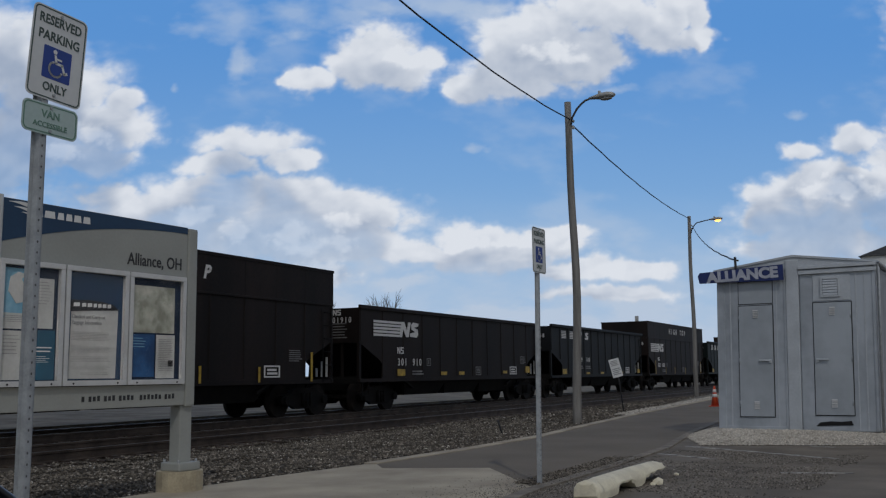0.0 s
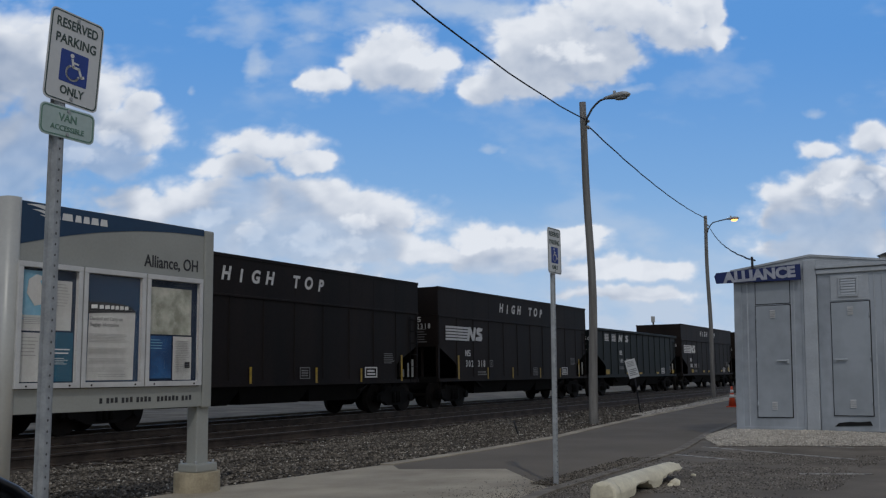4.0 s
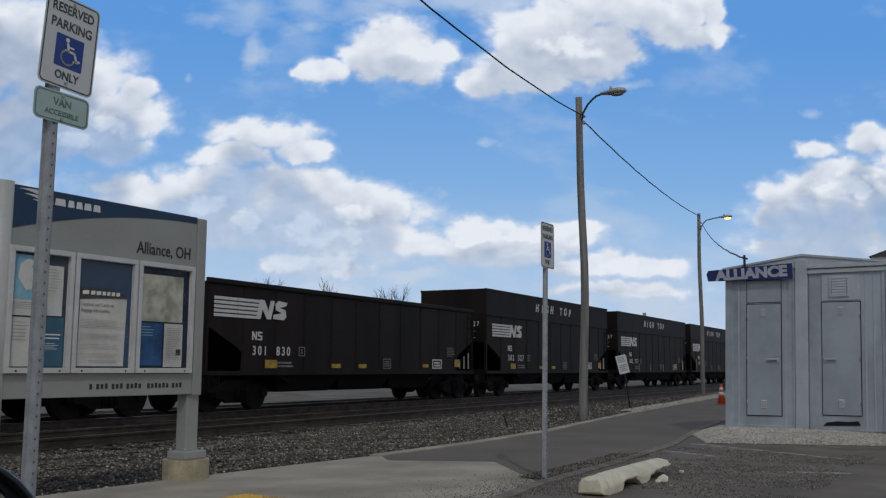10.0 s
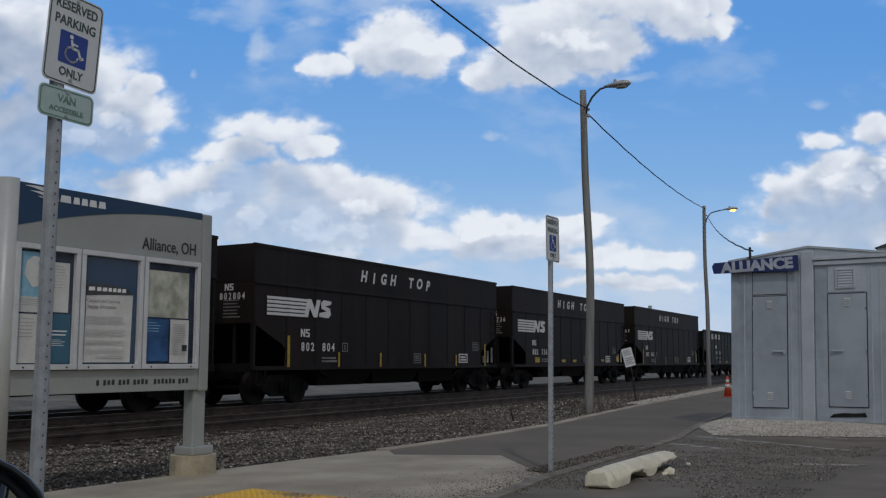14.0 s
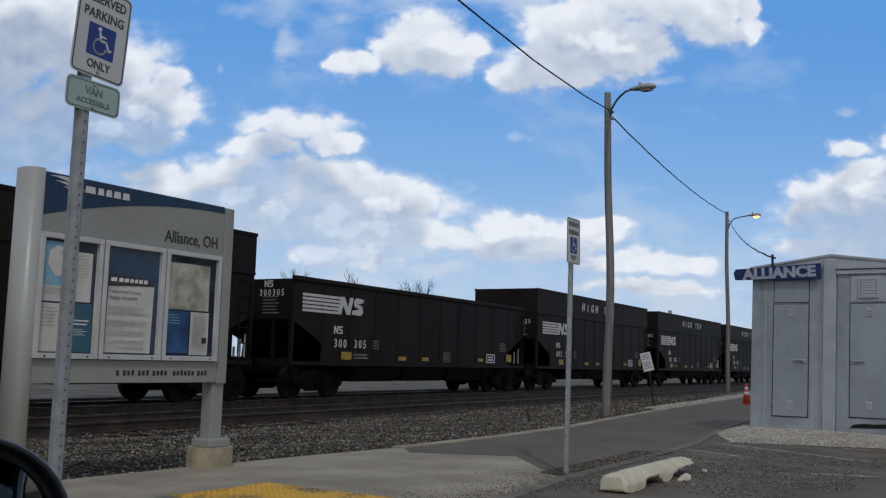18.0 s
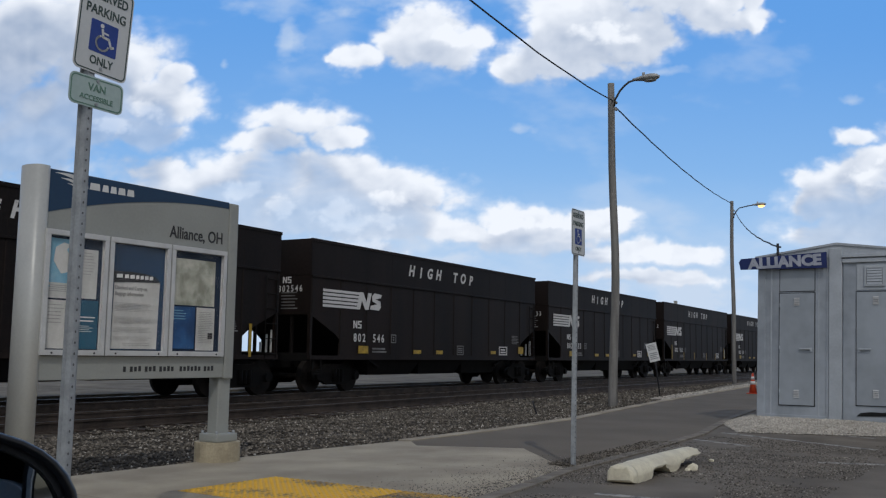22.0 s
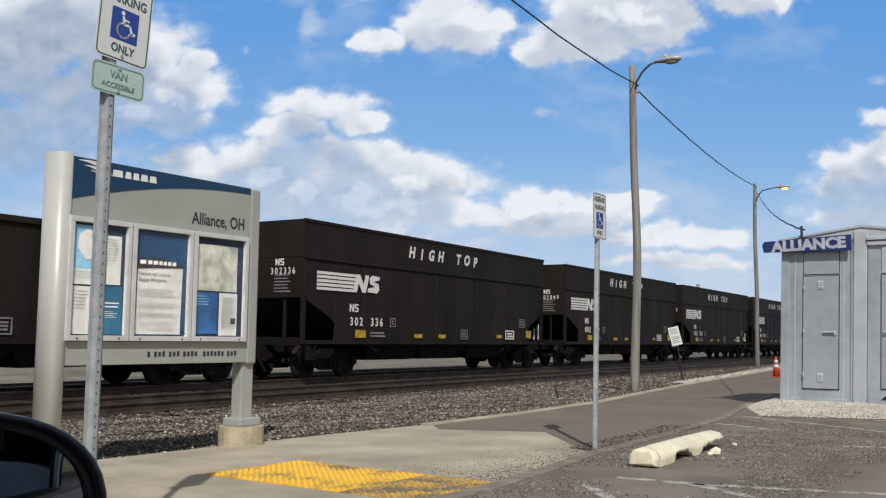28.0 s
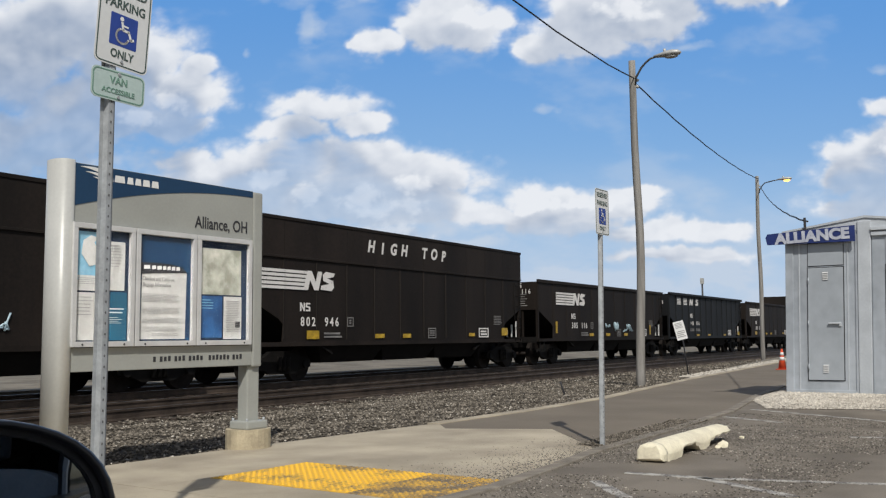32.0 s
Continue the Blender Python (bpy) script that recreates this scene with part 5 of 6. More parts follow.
# ---- station building behind the shed ----
def building():
    t = thing("station_building", pose(23.5, 0, 0), "low brick station building with white eaves and dark roof", "building")
    part("wall", box(B(), 0.6, 12, -14, 2.2, -0.3, 3.27), BRICKWALL, t, "brown brick wall")
    part("eaves", box(B(), 0, 12.6, -14.6, 2.75, 3.27, 3.34), WHITEPAINT, t)
    part("fascia", box(B(), -0.04, 0.0, -14.6, 2.79, 3.18, 3.64, 0.01), WHITEPAINT, t, "white fascia board")
    part("fascia", box(B(), 0.0, 12.6, 2.75, 2.79, 3.18, 3.64, 0.01), WHITEPAINT, t, "white fascia board")
    part("gutter", tube(B(), [(-0.08, -14.6, 3.32), (-0.08, 2.82, 3.32)], 0.05, 8), WHITEPAINT, t)
    bm = B()
    a, b = [bm.verts.new(p) for p in ((-0.1, -14.7, 3.62), (12.7, -14.7, 3.62), (12.7, 2.85, 3.62), (-0.1, 2.85, 3.62))], [bm.verts.new(p) for p in ((5.5, -10, 6.3), (7.1, -10, 6.3), (7.1, -2.5, 6.3), (5.5, -2.5, 6.3))]
    for k in range(4):
        bm.faces.new((a[k], a[(k + 1) % 4], b[(k + 1) % 4], b[k]))
    bm.faces.new(b)
    bm.faces.new(a[::-1])
    part("roof", bm, ROOFDARK, t, "dark shingled hip roof")
    d = part("door", box(B(), 0.55, 0.6, 0.6, 1.55, 0, 2.1), INK, t, "dark recessed door")
    part("downpipe", tube(B(), [(0.52, 2.15, 0), (0.52, 2.15, 3.2)], 0.045, 8), WHITEPAINT, t)


building()


# ---- far side: bare trees and a mast ----
def bare_tree(x, y, h, seed, label):
    rng = random.Random(seed)
    t = thing("tree", pose(x, y, -0.32), label, "tree", "bare trees beyond the tracks")
    trunk, twigs = B(), B()

    def branch(bm, p, d, length, r, level):
        q = p + d * length
        mid = p.lerp(q, 0.5) + Vector((rng.uniform(-1, 1), rng.uniform(-1, 1), 0.3)) * length * 0.06
        tube(bm, [p, mid, q], [r, r * 0.8, r * 0.6], 6 if level < 2 else 4, False)
        if level < 5:
            for k in range(3 if level < 4 else 2):
                nd = (d + Vector((rng.uniform(-1, 1), rng.uniform(-1, 1), rng.uniform(-0.1, 0.7))) * 0.62).normalized()
                branch(trunk if level < 1 else twigs, p.lerp(q, rng.uniform(0.6, 1.0)), nd, length * rng.uniform(0.6, 0.78), r * 0.6, level + 1)
    branch(trunk, Vector((0, 0, 0)), Vector((0, 0, 1)), h * 0.34, h * 0.018, 0)
    part("trunk", trunk, BARK, t)
    part("crown", twigs, BARK, t, "leafless twiggy crown")


for k, (x, y, h) in enumerate(((79.2, 61.1, 11.9), (82.3, 56.9, 11.9), (85.0, 57.8, 11.3), (73.0, 66.0, 11.8), (91, 70, 11.8))):
    bare_tree(x, y, h, k + 3, "bare leafless tree beyond the tracks")
t = thing("signal_mast", pose(94.4, 32.9, -0.32), "thin dark mast beyond the tracks", "mast")
part("mast", tube(B(), [(0, 0, 0), (0, 0, 7.0)], [0.12, 0.09], 8), INK, t)
part("lamp", box(B(), -0.2, 0.15, -0.15, 0.15, 6.5, 7.1, 0.03), LAMPGREY, t)


# ---- the train: loaded hopper cars passing on the far track ----
LENGTH, PITCH, HALF, TRACK_Y = 13.25, 14.62, 1.44, 18.44
# laid out on a 13.25 m plan; stretch and lift fitted to the camera's view
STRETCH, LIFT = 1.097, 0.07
RIGID = ("truck", "coupler", "corner_post", "end_brace", "rib", "ladder", "hand_rail", "grab_irons", "sill_step")
SILL, JOINT, TOP = 0.88, 3.16, 4.15


def side_sheet(top, material, cut, y):
    """A side sheet with raked lower corners."""
    outline = [(cut, SILL), (LENGTH - cut, SILL), (LENGTH - cut - 0.05, 1.40), (LENGTH - cut + 0.14, 1.56), (LENGTH, 2.08), (LENGTH, top), (0, top), (0, 2.08), (cut - 0.14, 1.56), (cut + 0.05, 1.40)]
    return mesh("side_sheet", prism(B(), outline, y, y + 0.03, "y"), material)


def body_parts(t, kind, paint, p, top, cut):
    for y in (-HALF, HALF - 0.03):
        part("side_sheet", shape(("side", kind, paint, y), lambda: side_sheet(top, p, cut, y)), p, t)
    for x in (0.0, LENGTH - 0.03):
        part("end_sheet", shape(("end", kind, paint, x), lambda: mesh("end_sheet", box(B(), x, x + 0.03, -HALF + 0.03, HALF - 0.03, 2.08, top), p)), p, t)
    for a, s in ((0.0, 1), (LENGTH, -1)):
        slope = [(a + s * 0.03, 2.12), (a + s * 0.03, 2.06), (a + s * 3.1, 0.62), (a + s * 3.1, 0.68)]
        part("slope_sheet", shape(("slope", paint, s), lambda: mesh("slope_sheet", prism(B(), slope, -HALF + 0.03, HALF - 0.03, "y"), UNDER)), p, t)
    part("floor_sheet", shape(("floor", paint), lambda: mesh("floor_sheet", box(B(), 3.0, LENGTH - 3.0, -HALF + 0.03, HALF - 0.03, SILL, SILL + 0.05), UNDER)), p, t)
    for y in (-HALF - 0.03, HALF - 0.07):
        part("side_sill", shape(("sill", paint, y), lambda: mesh("side_sill", box(B(), 0, LENGTH, y, y + 0.10, SILL - 0.02, SILL + 0.09), p)), p, t)
    for x in (0.0, LENGTH - 0.12):
        part("end_sill", shape(("endsill", x), lambda: mesh("end_sill", box(B(), x, x + 0.12, -HALF + 0.07, HALF - 0.07, SILL - 0.06, SILL + 0.16), UNDER)), UNDER, t)
    part("centre_sill", shape("centre", lambda: mesh("centre_sill", box(B(), -0.2, LENGTH + 0.2, -0.18, 0.18, 0.62, SILL), UNDER)), UNDER, t, "grimy centre sill")


def bay_mesh():
    bm = B()
    lo, hi = (-1.08, 1.08, -1.15, 1.15, 0.40), (-1.40, 1.40, -1.38, 1.38, SILL + 0.02)
    a = [bm.verts.new(p) for p in ((lo[0], lo[2], lo[4]), (lo[1], lo[2], lo[4]), (lo[1], lo[3], lo[4]), (lo[0], lo[3], lo[4]))]
    b = [bm.verts.new(p) for p in ((hi[0], hi[2], hi[4]), (hi[1], hi[2], hi[4]), (hi[1], hi[3], hi[4]), (hi[0], hi[3], hi[4]))]
    bm.faces.new(a[::-1])
    bm.faces.new(b)
    for k in range(4):
        bm.faces.new((a[k], a[(k + 1) % 4], b[(k + 1) % 4], b[k]))
    return mesh("hopper_bay", bm, UNDER)


def wheelset_mesh():
    bm = B()
    tube(bm, [(0, -1.0, 0), (0, 1.0, 0)], 0.075, 12)
    for s in (-1, 1):
        y = s * 0.755
        ys = [y - s * 0.085, y - s * 0.055, y - s * 0.05, y + s * 0.065]
        rs = [0.475, 0.48, 0.457, 0.452]
        tube(bm, [(0, v, 0) for v in ys], rs, 28)
        tube(bm, [(0, y + s * 0.066, 0), (0, y + s * 0.12, 0)], [0.16, 0.13], 14)
        for k in range(3):
            a = k * 2 * math.pi / 3
            tube(bm, [(0.29 * math.cos(a), y + s * 0.066, 0.29 * math.sin(a)), (0.29 * math.cos(a), y + s * 0.072, 0.29 * math.sin(a))], 0.03, 8)
    return mesh("wheelset", bm, WHEEL)


def side_frame_mesh():
    bm = B()
    upper = [(-1.12, 0.50), (-1.05, 0.60), (-0.70, 0.66), (-0.45, 0.80), (0.45, 0.80), (0.70, 0.66), (1.05, 0.60), (1.12, 0.50), (1.10, 0.38), (0.78, 0.36), (0.45, 0.22), (-0.45, 0.22), (-0.78, 0.36), (-1.10, 0.38)]
    prism(bm, upper, -0.07, 0.07, "y")
    for s in (-1, 1):
        tube(bm, [(s * 0.89, -0.14, 0.457), (s * 0.89, 0.08, 0.457)], 0.12, 12)
    for x in (-0.16, 0.0, 0.16):
        tube(bm, [(x, -0.10, 0.30), (x, -0.10, 0.66)], 0.065, 8)
    return mesh("side_frame", bm, UNDER)


def coupler_mesh():
    bm = B()
    box(bm, 0, 0.62, -0.10, 0.10, 0.72, 0.94, 0.02)
    box(bm, 0.50, 0.78, -0.17, 0.15, 0.68, 0.98, 0.04)
    tube(bm, [(0.15, -0.35, 0.72), (0.35, -0.36, 0.45), (0.60, -0.33, 0.36)], 0.035, 6)
    return mesh("coupler", bm, UNDER)


def rib_mesh(z0, z1, material, w=0.07, d=0.05):
    return mesh("rib", prism(B(), [(-w / 2, 0), (-w * 0.3, -d), (w * 0.3, -d), (w / 2, 0)], z0, z1, "z"), material)


WHEELSET, FRAME, COUPLER, BAY = wheelset_mesh(), side_frame_mesh(), coupler_mesh(), bay_mesh()
PAINTS = {"black": CARBLACK, "brown": CARBROWN, "green": CARGREEN, "slate": CARSLATE}
SHAPES = {}


def shape(key, build):
    if key not in SHAPES:
        SHAPES[key] = build()
    return SHAPES[key]


def plain_block(name, outline, material):
    return mesh(name, prism(B(), outline, -0.004, 0.0, "y"), material)


LOGO_BAR = plain_block("logo_bar", [(0, 0), (1.60, 0), (1.58, 0.074), (0, 0.074)], STENCIL)
LOGO_BLOCK_A = plain_block("logo_block", [(0.0, 0.0), (0.17, 0.0), (0.24, 0.26), (0.40, 0.0), (0.56, 0.0), (0.70, 0.50), (0.53, 0.50), (0.46, 0.22), (0.30, 0.50), (0.14, 0.50)], STENCIL)
LOGO_BLOCK_B = plain_block("logo_block", [(0.0, 0.02), (0.42, 0.0), (0.52, 0.10), (0.48, 0.28), (0.24, 0.33), (0.50, 0.38), (0.56, 0.48), (0.20, 0.51), (0.08, 0.42), (0.10, 0.26), (0.34, 0.19), (0.02, 0.13)], STENCIL)
GON_STRIPE = plain_block("logo_bar", [(0, 0), (0.55, 0), (0.555, 0.05), (0.005, 0.05)], STENCIL)
NAME_BAR = plain_block("name_bar", [(0, 0.0), (0.05, 0.0), (0.05, 0.14), (0.13, 0.0), (0.18, 0.0), (0.18, 0.22), (0.13, 0.22), (0.13, 0.08), (0.05, 0.22), (0, 0.22)], STENCIL)
NAME_BAR_B = plain_block("name_bar", [(0.21, 0.0), (0.37, 0.0), (0.37, 0.12), (0.26, 0.135), (0.26, 0.18), (0.37, 0.18), (0.37, 0.22), (0.21, 0.22), (0.21, 0.10), (0.32, 0.09), (0.32, 0.04), (0.21, 0.04)], STENCIL)
SPECS_BARS = mesh("stencil", bars(B(), 0, 0.55, 0, 0.34, 6, 0, 0.45, 0.25, 0.003), DIMSTENCIL)
LOAD_BARS = mesh("stencil", bars(B(), 0, 0.70, 0, 0.18, 2, 0, 0.55, 0.2, 0.003), DIMSTENCIL)
END_BARS = mesh("stencil", bars(B(), 0, 0.62, 0, 0.52, 6, 0, 0.35, 0.3, 0.003), DIMSTENCIL)
DATA_BOX = mesh("data_box", bars(ring(B(), [(0, 0), (0.62, 0), (0.62, 0.32), (0, 0.32)], [(0.05, 0.04), (0.57, 0.04), (0.57, 0.28), (0.05, 0.28)], -0.004, 0.0), 0.12, 0.52, 0.06, 0.25, 2, 0, 0.6, 0.1, 0.004), STENCIL)
TEST_BOX = mesh("data_box", bars(ring(B(), [(0, 0), (0.26, 0), (0.26, 0.26), (0, 0.26)], [(0.03, 0.03), (0.23, 0.03), (0.23, 0.23), (0.03, 0.23)], -0.004, 0.0), 0.09, 0.17, 0.06, 0.2, 2, 0, 0.7, 0.1, 0.004), DIMSTENCIL)
DIM_BOX = mesh("data_box", bars(ring(B(), [(0, 0), (0.42, 0), (0.42, 0.32), (0, 0.32)], [(0.03, 0.03), (0.39, 0.03), (0.39, 0.29), (0.03, 0.29)], -0.004, 0.0), 0.07, 0.35, 0.06, 0.26, 3, 0, 0.6, 0.1, 0.004), DIMSTENCIL)


def strip_mesh(w, h):
    return shape(("strip", w, h), lambda: plain_block("reflector", [(0, 0), (w, 0), (w, h), (0, h)], REFLECT))


def truck(owner, x):
    tk = part("truck", shape("bolster", lambda: mesh("truck", box(B(), -0.2, 0.2, -0.95, 0.95, 0.42, 0.72, 0.03), UNDER)), UNDER, owner, at=pose(x, 0, 0))
    for s in (-1, 1):
        part("side_frame", FRAME, UNDER, tk, at=pose(0, s * 1.0, 0))
    for s in (-1, 1):
        w = part("wheelset", WHEELSET, WHEEL, tk, at=pose(s * 0.89, 0, 0.457))
        WHEELS[s].append(w)
    return tk


WHEELS = {-1: [], 1: []}
CARS = []
STRIPS_TALL = ((1.27, 0.94, 0.10, 0.84), (3.44, 0.93, 0.08, 0.42), (5.50, 0.93, 0.08, 0.42), (8.05, 0.92, 0.08, 0.42), (10.10, 0.92, 0.08, 0.40), (12.22, 0.92, 0.09, 0.82))
STRIPS_FLAT = ((2.05, 1.04, 0.46, 0.22), (4.82, 1.05, 0.42, 0.12), (6.12, 1.05, 0.39, 0.12), (9.71, 1.08, 0.36, 0.11), (11.83, 1.10, 0.40, 0.27))

STRIPS_MIXED = ((1.40, 1.18, 0.15, 0.46), (4.5, 1.05, 0.42, 0.12), (6.2, 1.05, 0.42, 0.12), (8.2, 1.05, 0.42, 0.12), (11.35, 1.10, 0.15, 0.46))


def hopper(kind, number, tall, paint, label, place):
    p = PAINTS[paint]
    t = thing("hopper_car", pose(0, TRACK_Y, 0), label, "freight car", "train of hopper cars")
    SIDE = -HALF
    cut = {"high": 1.20, "low": 1.20, "gon": 1.25}[kind]
    btop = {"high": JOINT, "low": 3.16, "gon": 3.22}[kind]
    body_parts(t, kind, paint, p, btop, cut)
    for x in (4.0, LENGTH / 2, LENGTH - 4.0):
        part("hopper_bay", BAY, UNDER, t, at=pose(x, 0, 0))
    truck(t, 1.62)
    truck(t, LENGTH - 0.75)
    part("coupler", COUPLER, UNDER, t, at=pose(LENGTH, 0, 0))
    part("coupler", COUPLER, UNDER, t, at=pose(0, 0, 0, 0, 0, 180))
    post = shape(("post", paint), lambda: mesh("corner_post", box(B(), -0.05, 0.05, -0.05, 0.05, SILL, 2.12), p))
    for x in (0.05, LENGTH - 0.05):
        for s in (-1, 1):
            part("corner_post", post, p, t, at=pose(x, s * (HALF - 0.05), 0))
    inner = shape(("inner", paint), lambda: mesh("end_brace", box(B(), -0.035, 0.035, -0.035, 0.035, SILL, 2.05), p))
    for x in (0.08, LENGTH - 0.08):
        for y in (-0.75, 0.75):
            part("end_brace", inner, p, t, at=pose(x, y, 0))
    n = 13 if kind == "gon" else 11
    depth, width = (0.03, 0.10) if kind == "gon" else (0.018, 0.06)
    for k in range(n + 1):
        x = 0.06 + (LENGTH - 0.12) * k / n
        z0 = SILL + 0.09 if cut < x < LENGTH - cut else 2.08 - 0.52 * min(x, LENGTH - x) / cut + 0.03
        zr = round(z0, 1) + 0.02
        part("rib", shape(("rib", kind, zr, paint), lambda: rib_mesh(zr, btop - 0.05, p, width, depth)), p, t, at=pose(x, SIDE, 0))
    if kind == "high":
        extension(t, paint, p)
        part("seam_ledge", shape(("ledge", paint), lambda: mesh("seam_ledge", box(B(), 0, LENGTH, -HALF - 0.045, -HALF, JOINT - 0.06, JOINT, 0.01), p)), p, t)
        for k in range(12):
            x = 0.06 + (LENGTH - 0.12) * k / 11
            part("rib", shape(("toprib", paint), lambda: rib_mesh(JOINT, TOP - 0.06, p, 0.045, 0.014)), p, t, at=pose(x, SIDE, 0))
        spread_words(t, "HIGH TOP", 0.46, 0.515, 6.45, SIDE - 0.018, 3.645)
    else:
        part("top_rail", shape(("rail", kind, paint), lambda: mesh("top_rail", box(B(), -0.02, LENGTH + 0.02, -HALF - (0.12 if kind == "gon" else 0.06), -HALF + 0.03, btop - 0.04, btop + 0.09, 0.02), p)), p, t)
    face = SIDE - 0.027
    if kind == "gon":
        face = SIDE - 0.003
        xs = [0.06 + (LENGTH - 0.12) * k / n for k in range(n + 1)]
        for k in (1, 2):
            for j in range(5):
                part("logo_bar", GON_STRIPE, STENCIL, t, at=pose(xs[k] + 0.2, face, 2.70 + 0.076 * j))
        for k in (3, 4):
            part("logo_block", LOGO_BLOCK_A if k == 3 else LOGO_BLOCK_B, STENCIL, t, at=pose(xs[k] + 0.15, face, 2.70) @ Matrix.Diagonal((0.9, 1, 0.72, 1)))
        for bar in (NAME_BAR, NAME_BAR_B):
            part("name_bar", bar, STENCIL, t, at=pose(xs[3] + 0.25, face, 2.02))
        for j, s in enumerate(number.split()):
            digits(t, s, 0.30, 0.19, 0.8, 0.004, facing_y(xs[3 + j] + 0.5, face, 1.70))
        for k in (3, 4):
            part("stencil", LOAD_BARS, DIMSTENCIL, t, at=pose(xs[k] + 0.15, face, 1.25))
        spots = ((xs[1] + 0.25, 1.02, 0.5, 0.24), (xs[4] + 0.25, 1.0, 0.45, 0.1), (xs[6] + 0.25, 1.0, 0.45, 0.1), (xs[9] + 0.25, 1.0, 0.4, 0.1), (xs[12] + 0.2, 1.02, 0.45, 0.22))
        part("data_box", DATA_BOX, STENCIL, t, at=pose(xs[10] + 0.15, face, 1.02))
    else:
        shift = {31: 1.0, 29: 0.4, 18: -0.1, 10: -0.25, -1: 0.25}.get(place, 0.2) if kind == "low" else 0.0
        for j in range(5):
            part("logo_bar", LOGO_BAR, STENCIL, t, at=pose(0.46 + shift, face, 2.31 + 0.106 * j))
        part("logo_block", LOGO_BLOCK_A, STENCIL, t, at=pose(1.92 + shift, face - 0.001, 2.32))
        part("logo_block", LOGO_BLOCK_B, STENCIL, t, at=pose(2.56 + shift, face - 0.001, 2.32))
        for bar in (NAME_BAR, NAME_BAR_B):
            part("name_bar", bar, STENCIL, t, at=pose(1.80 + shift, face, 1.76))
        a, b = number.split()
        digits(t, a, 0.33, 0.205, 0.84, 0.006, facing_y(2.10 + shift, face, 1.48))
        digits(t, b, 0.33, 0.205, 0.84, 0.006, facing_y(3.00 + shift, face, 1.48))
        part("stencil", LOAD_BARS, DIMSTENCIL, t, at=pose(2.70 + shift, face, 1.05))
        part("data_box", TEST_BOX, DIMSTENCIL, t, at=pose(3.62 + shift, face, 1.37))
        part("data_box", DIM_BOX, DIMSTENCIL, t, at=pose(7.40, face, 1.03))
        part("data_box", DATA_BOX, STENCIL, t, at=pose(10.32, face, 1.04))
        part("stencil", SPECS_BARS, DIMSTENCIL, t, at=pose(11.30, face, 1.46))
        spots = STRIPS_MIXED if place == 31 else STRIPS_TALL if tall else STRIPS_FLAT
    for x, z, w, h in spots:
        part("reflector", strip_mesh(w, h), REFLECT, t, at=pose(x, face - 0.002, z))
    digits(t, number.replace(" ", ""), 0.25, 0.15, 0.82, 0.002, facing_x(-0.006, -0.72, 2.78))
    for bar in (NAME_BAR, NAME_BAR_B):
        part("end_name_bar", bar, STENCIL, t, at=facing_x(-0.006, -0.46, 2.94) @ pose(0, 0, 0, -90) @ Matrix.Diagonal((0.8, 1, 0.8, 1)))
    part("end_stencil", END_BARS, DIMSTENCIL, t, at=facing_x(-0.006, -0.42, 2.20) @ pose(0, 0, 0, -90))
    ladder = shape("ladder", lambda: ladder_mesh())
    part("ladder", ladder, UNDER, t, at=pose(LENGTH - 0.3, SIDE - 0.03, 0))
    # white rails, widened to stand in for bright sky slivers past the car end
    for k, (y, z0, z1) in enumerate(((-1.38, 0.95, 1.74), (-1.22, 1.0, 1.62), (-1.05, 0.98, 1.50), (-0.86, 0.98, 1.30))):
        part("hand_rail", shape(("hand", k), lambda: mesh("hand_rail", box(B(), 0, 0.035, y - 0.030, y + 0.030, z0, z1, 0.006), WHITEPAINT)), WHITEPAINT, t, at=pose(LENGTH - 0.005, 0, 0))
    part("grab_irons", shape("grabs", lambda: grab_mesh()), UNDER, t, at=pose(-0.05, 0, 0))
    step_ = part("sill_step", shape("step", lambda: mesh("sill_step", ring(B(), [(0, 0.45), (0.4, 0.45), (0.4, 0.9), (0, 0.9)], [(0.04, 0.49), (0.36, 0.49), (0.36, 0.9), (0.04, 0.9)], -0.02, 0.02), UNDER)), UNDER, t, at=pose(0.15, SIDE + 0.02, 0))
    if place in (31, 33):
        for x0, z0, s in ((6.2, 1.40, 0.5), (7.2, 1.26, 1.0), (8.1, 1.24, 1.0)):
            bm = B()
            px, pz = x0, z0
            for k in range(22):
                qx, qz = px + random.uniform(-0.10, 0.17) * s, z0 + random.uniform(0.0, 0.40) * s * (1 - 0.5 * (k % 3 == 2))
                tube(bm, [(px, face, pz), ((px + qx) / 2, face, (pz + qz) / 2 + 0.03), (qx, face, qz)], random.uniform(0.014, 0.024), 4)
                px, pz = qx, qz
            part("scrawl", bm, SCRAWL, t, "spray-painted scrawl")
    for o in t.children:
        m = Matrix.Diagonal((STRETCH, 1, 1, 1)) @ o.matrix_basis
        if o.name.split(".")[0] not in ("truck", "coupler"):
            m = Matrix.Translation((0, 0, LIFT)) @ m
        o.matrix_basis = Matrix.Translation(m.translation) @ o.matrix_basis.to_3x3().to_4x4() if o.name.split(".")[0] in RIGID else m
    return t


def digits(owner, text, size, pitch, wide, bold, m):
    for k, c in enumerate(text):
        part("digit", words(c, size, STENCIL, wide, bold, 0.003), STENCIL, owner, at=m @ pose((k - (len(text) - 1) / 2) * pitch, 0, 0))


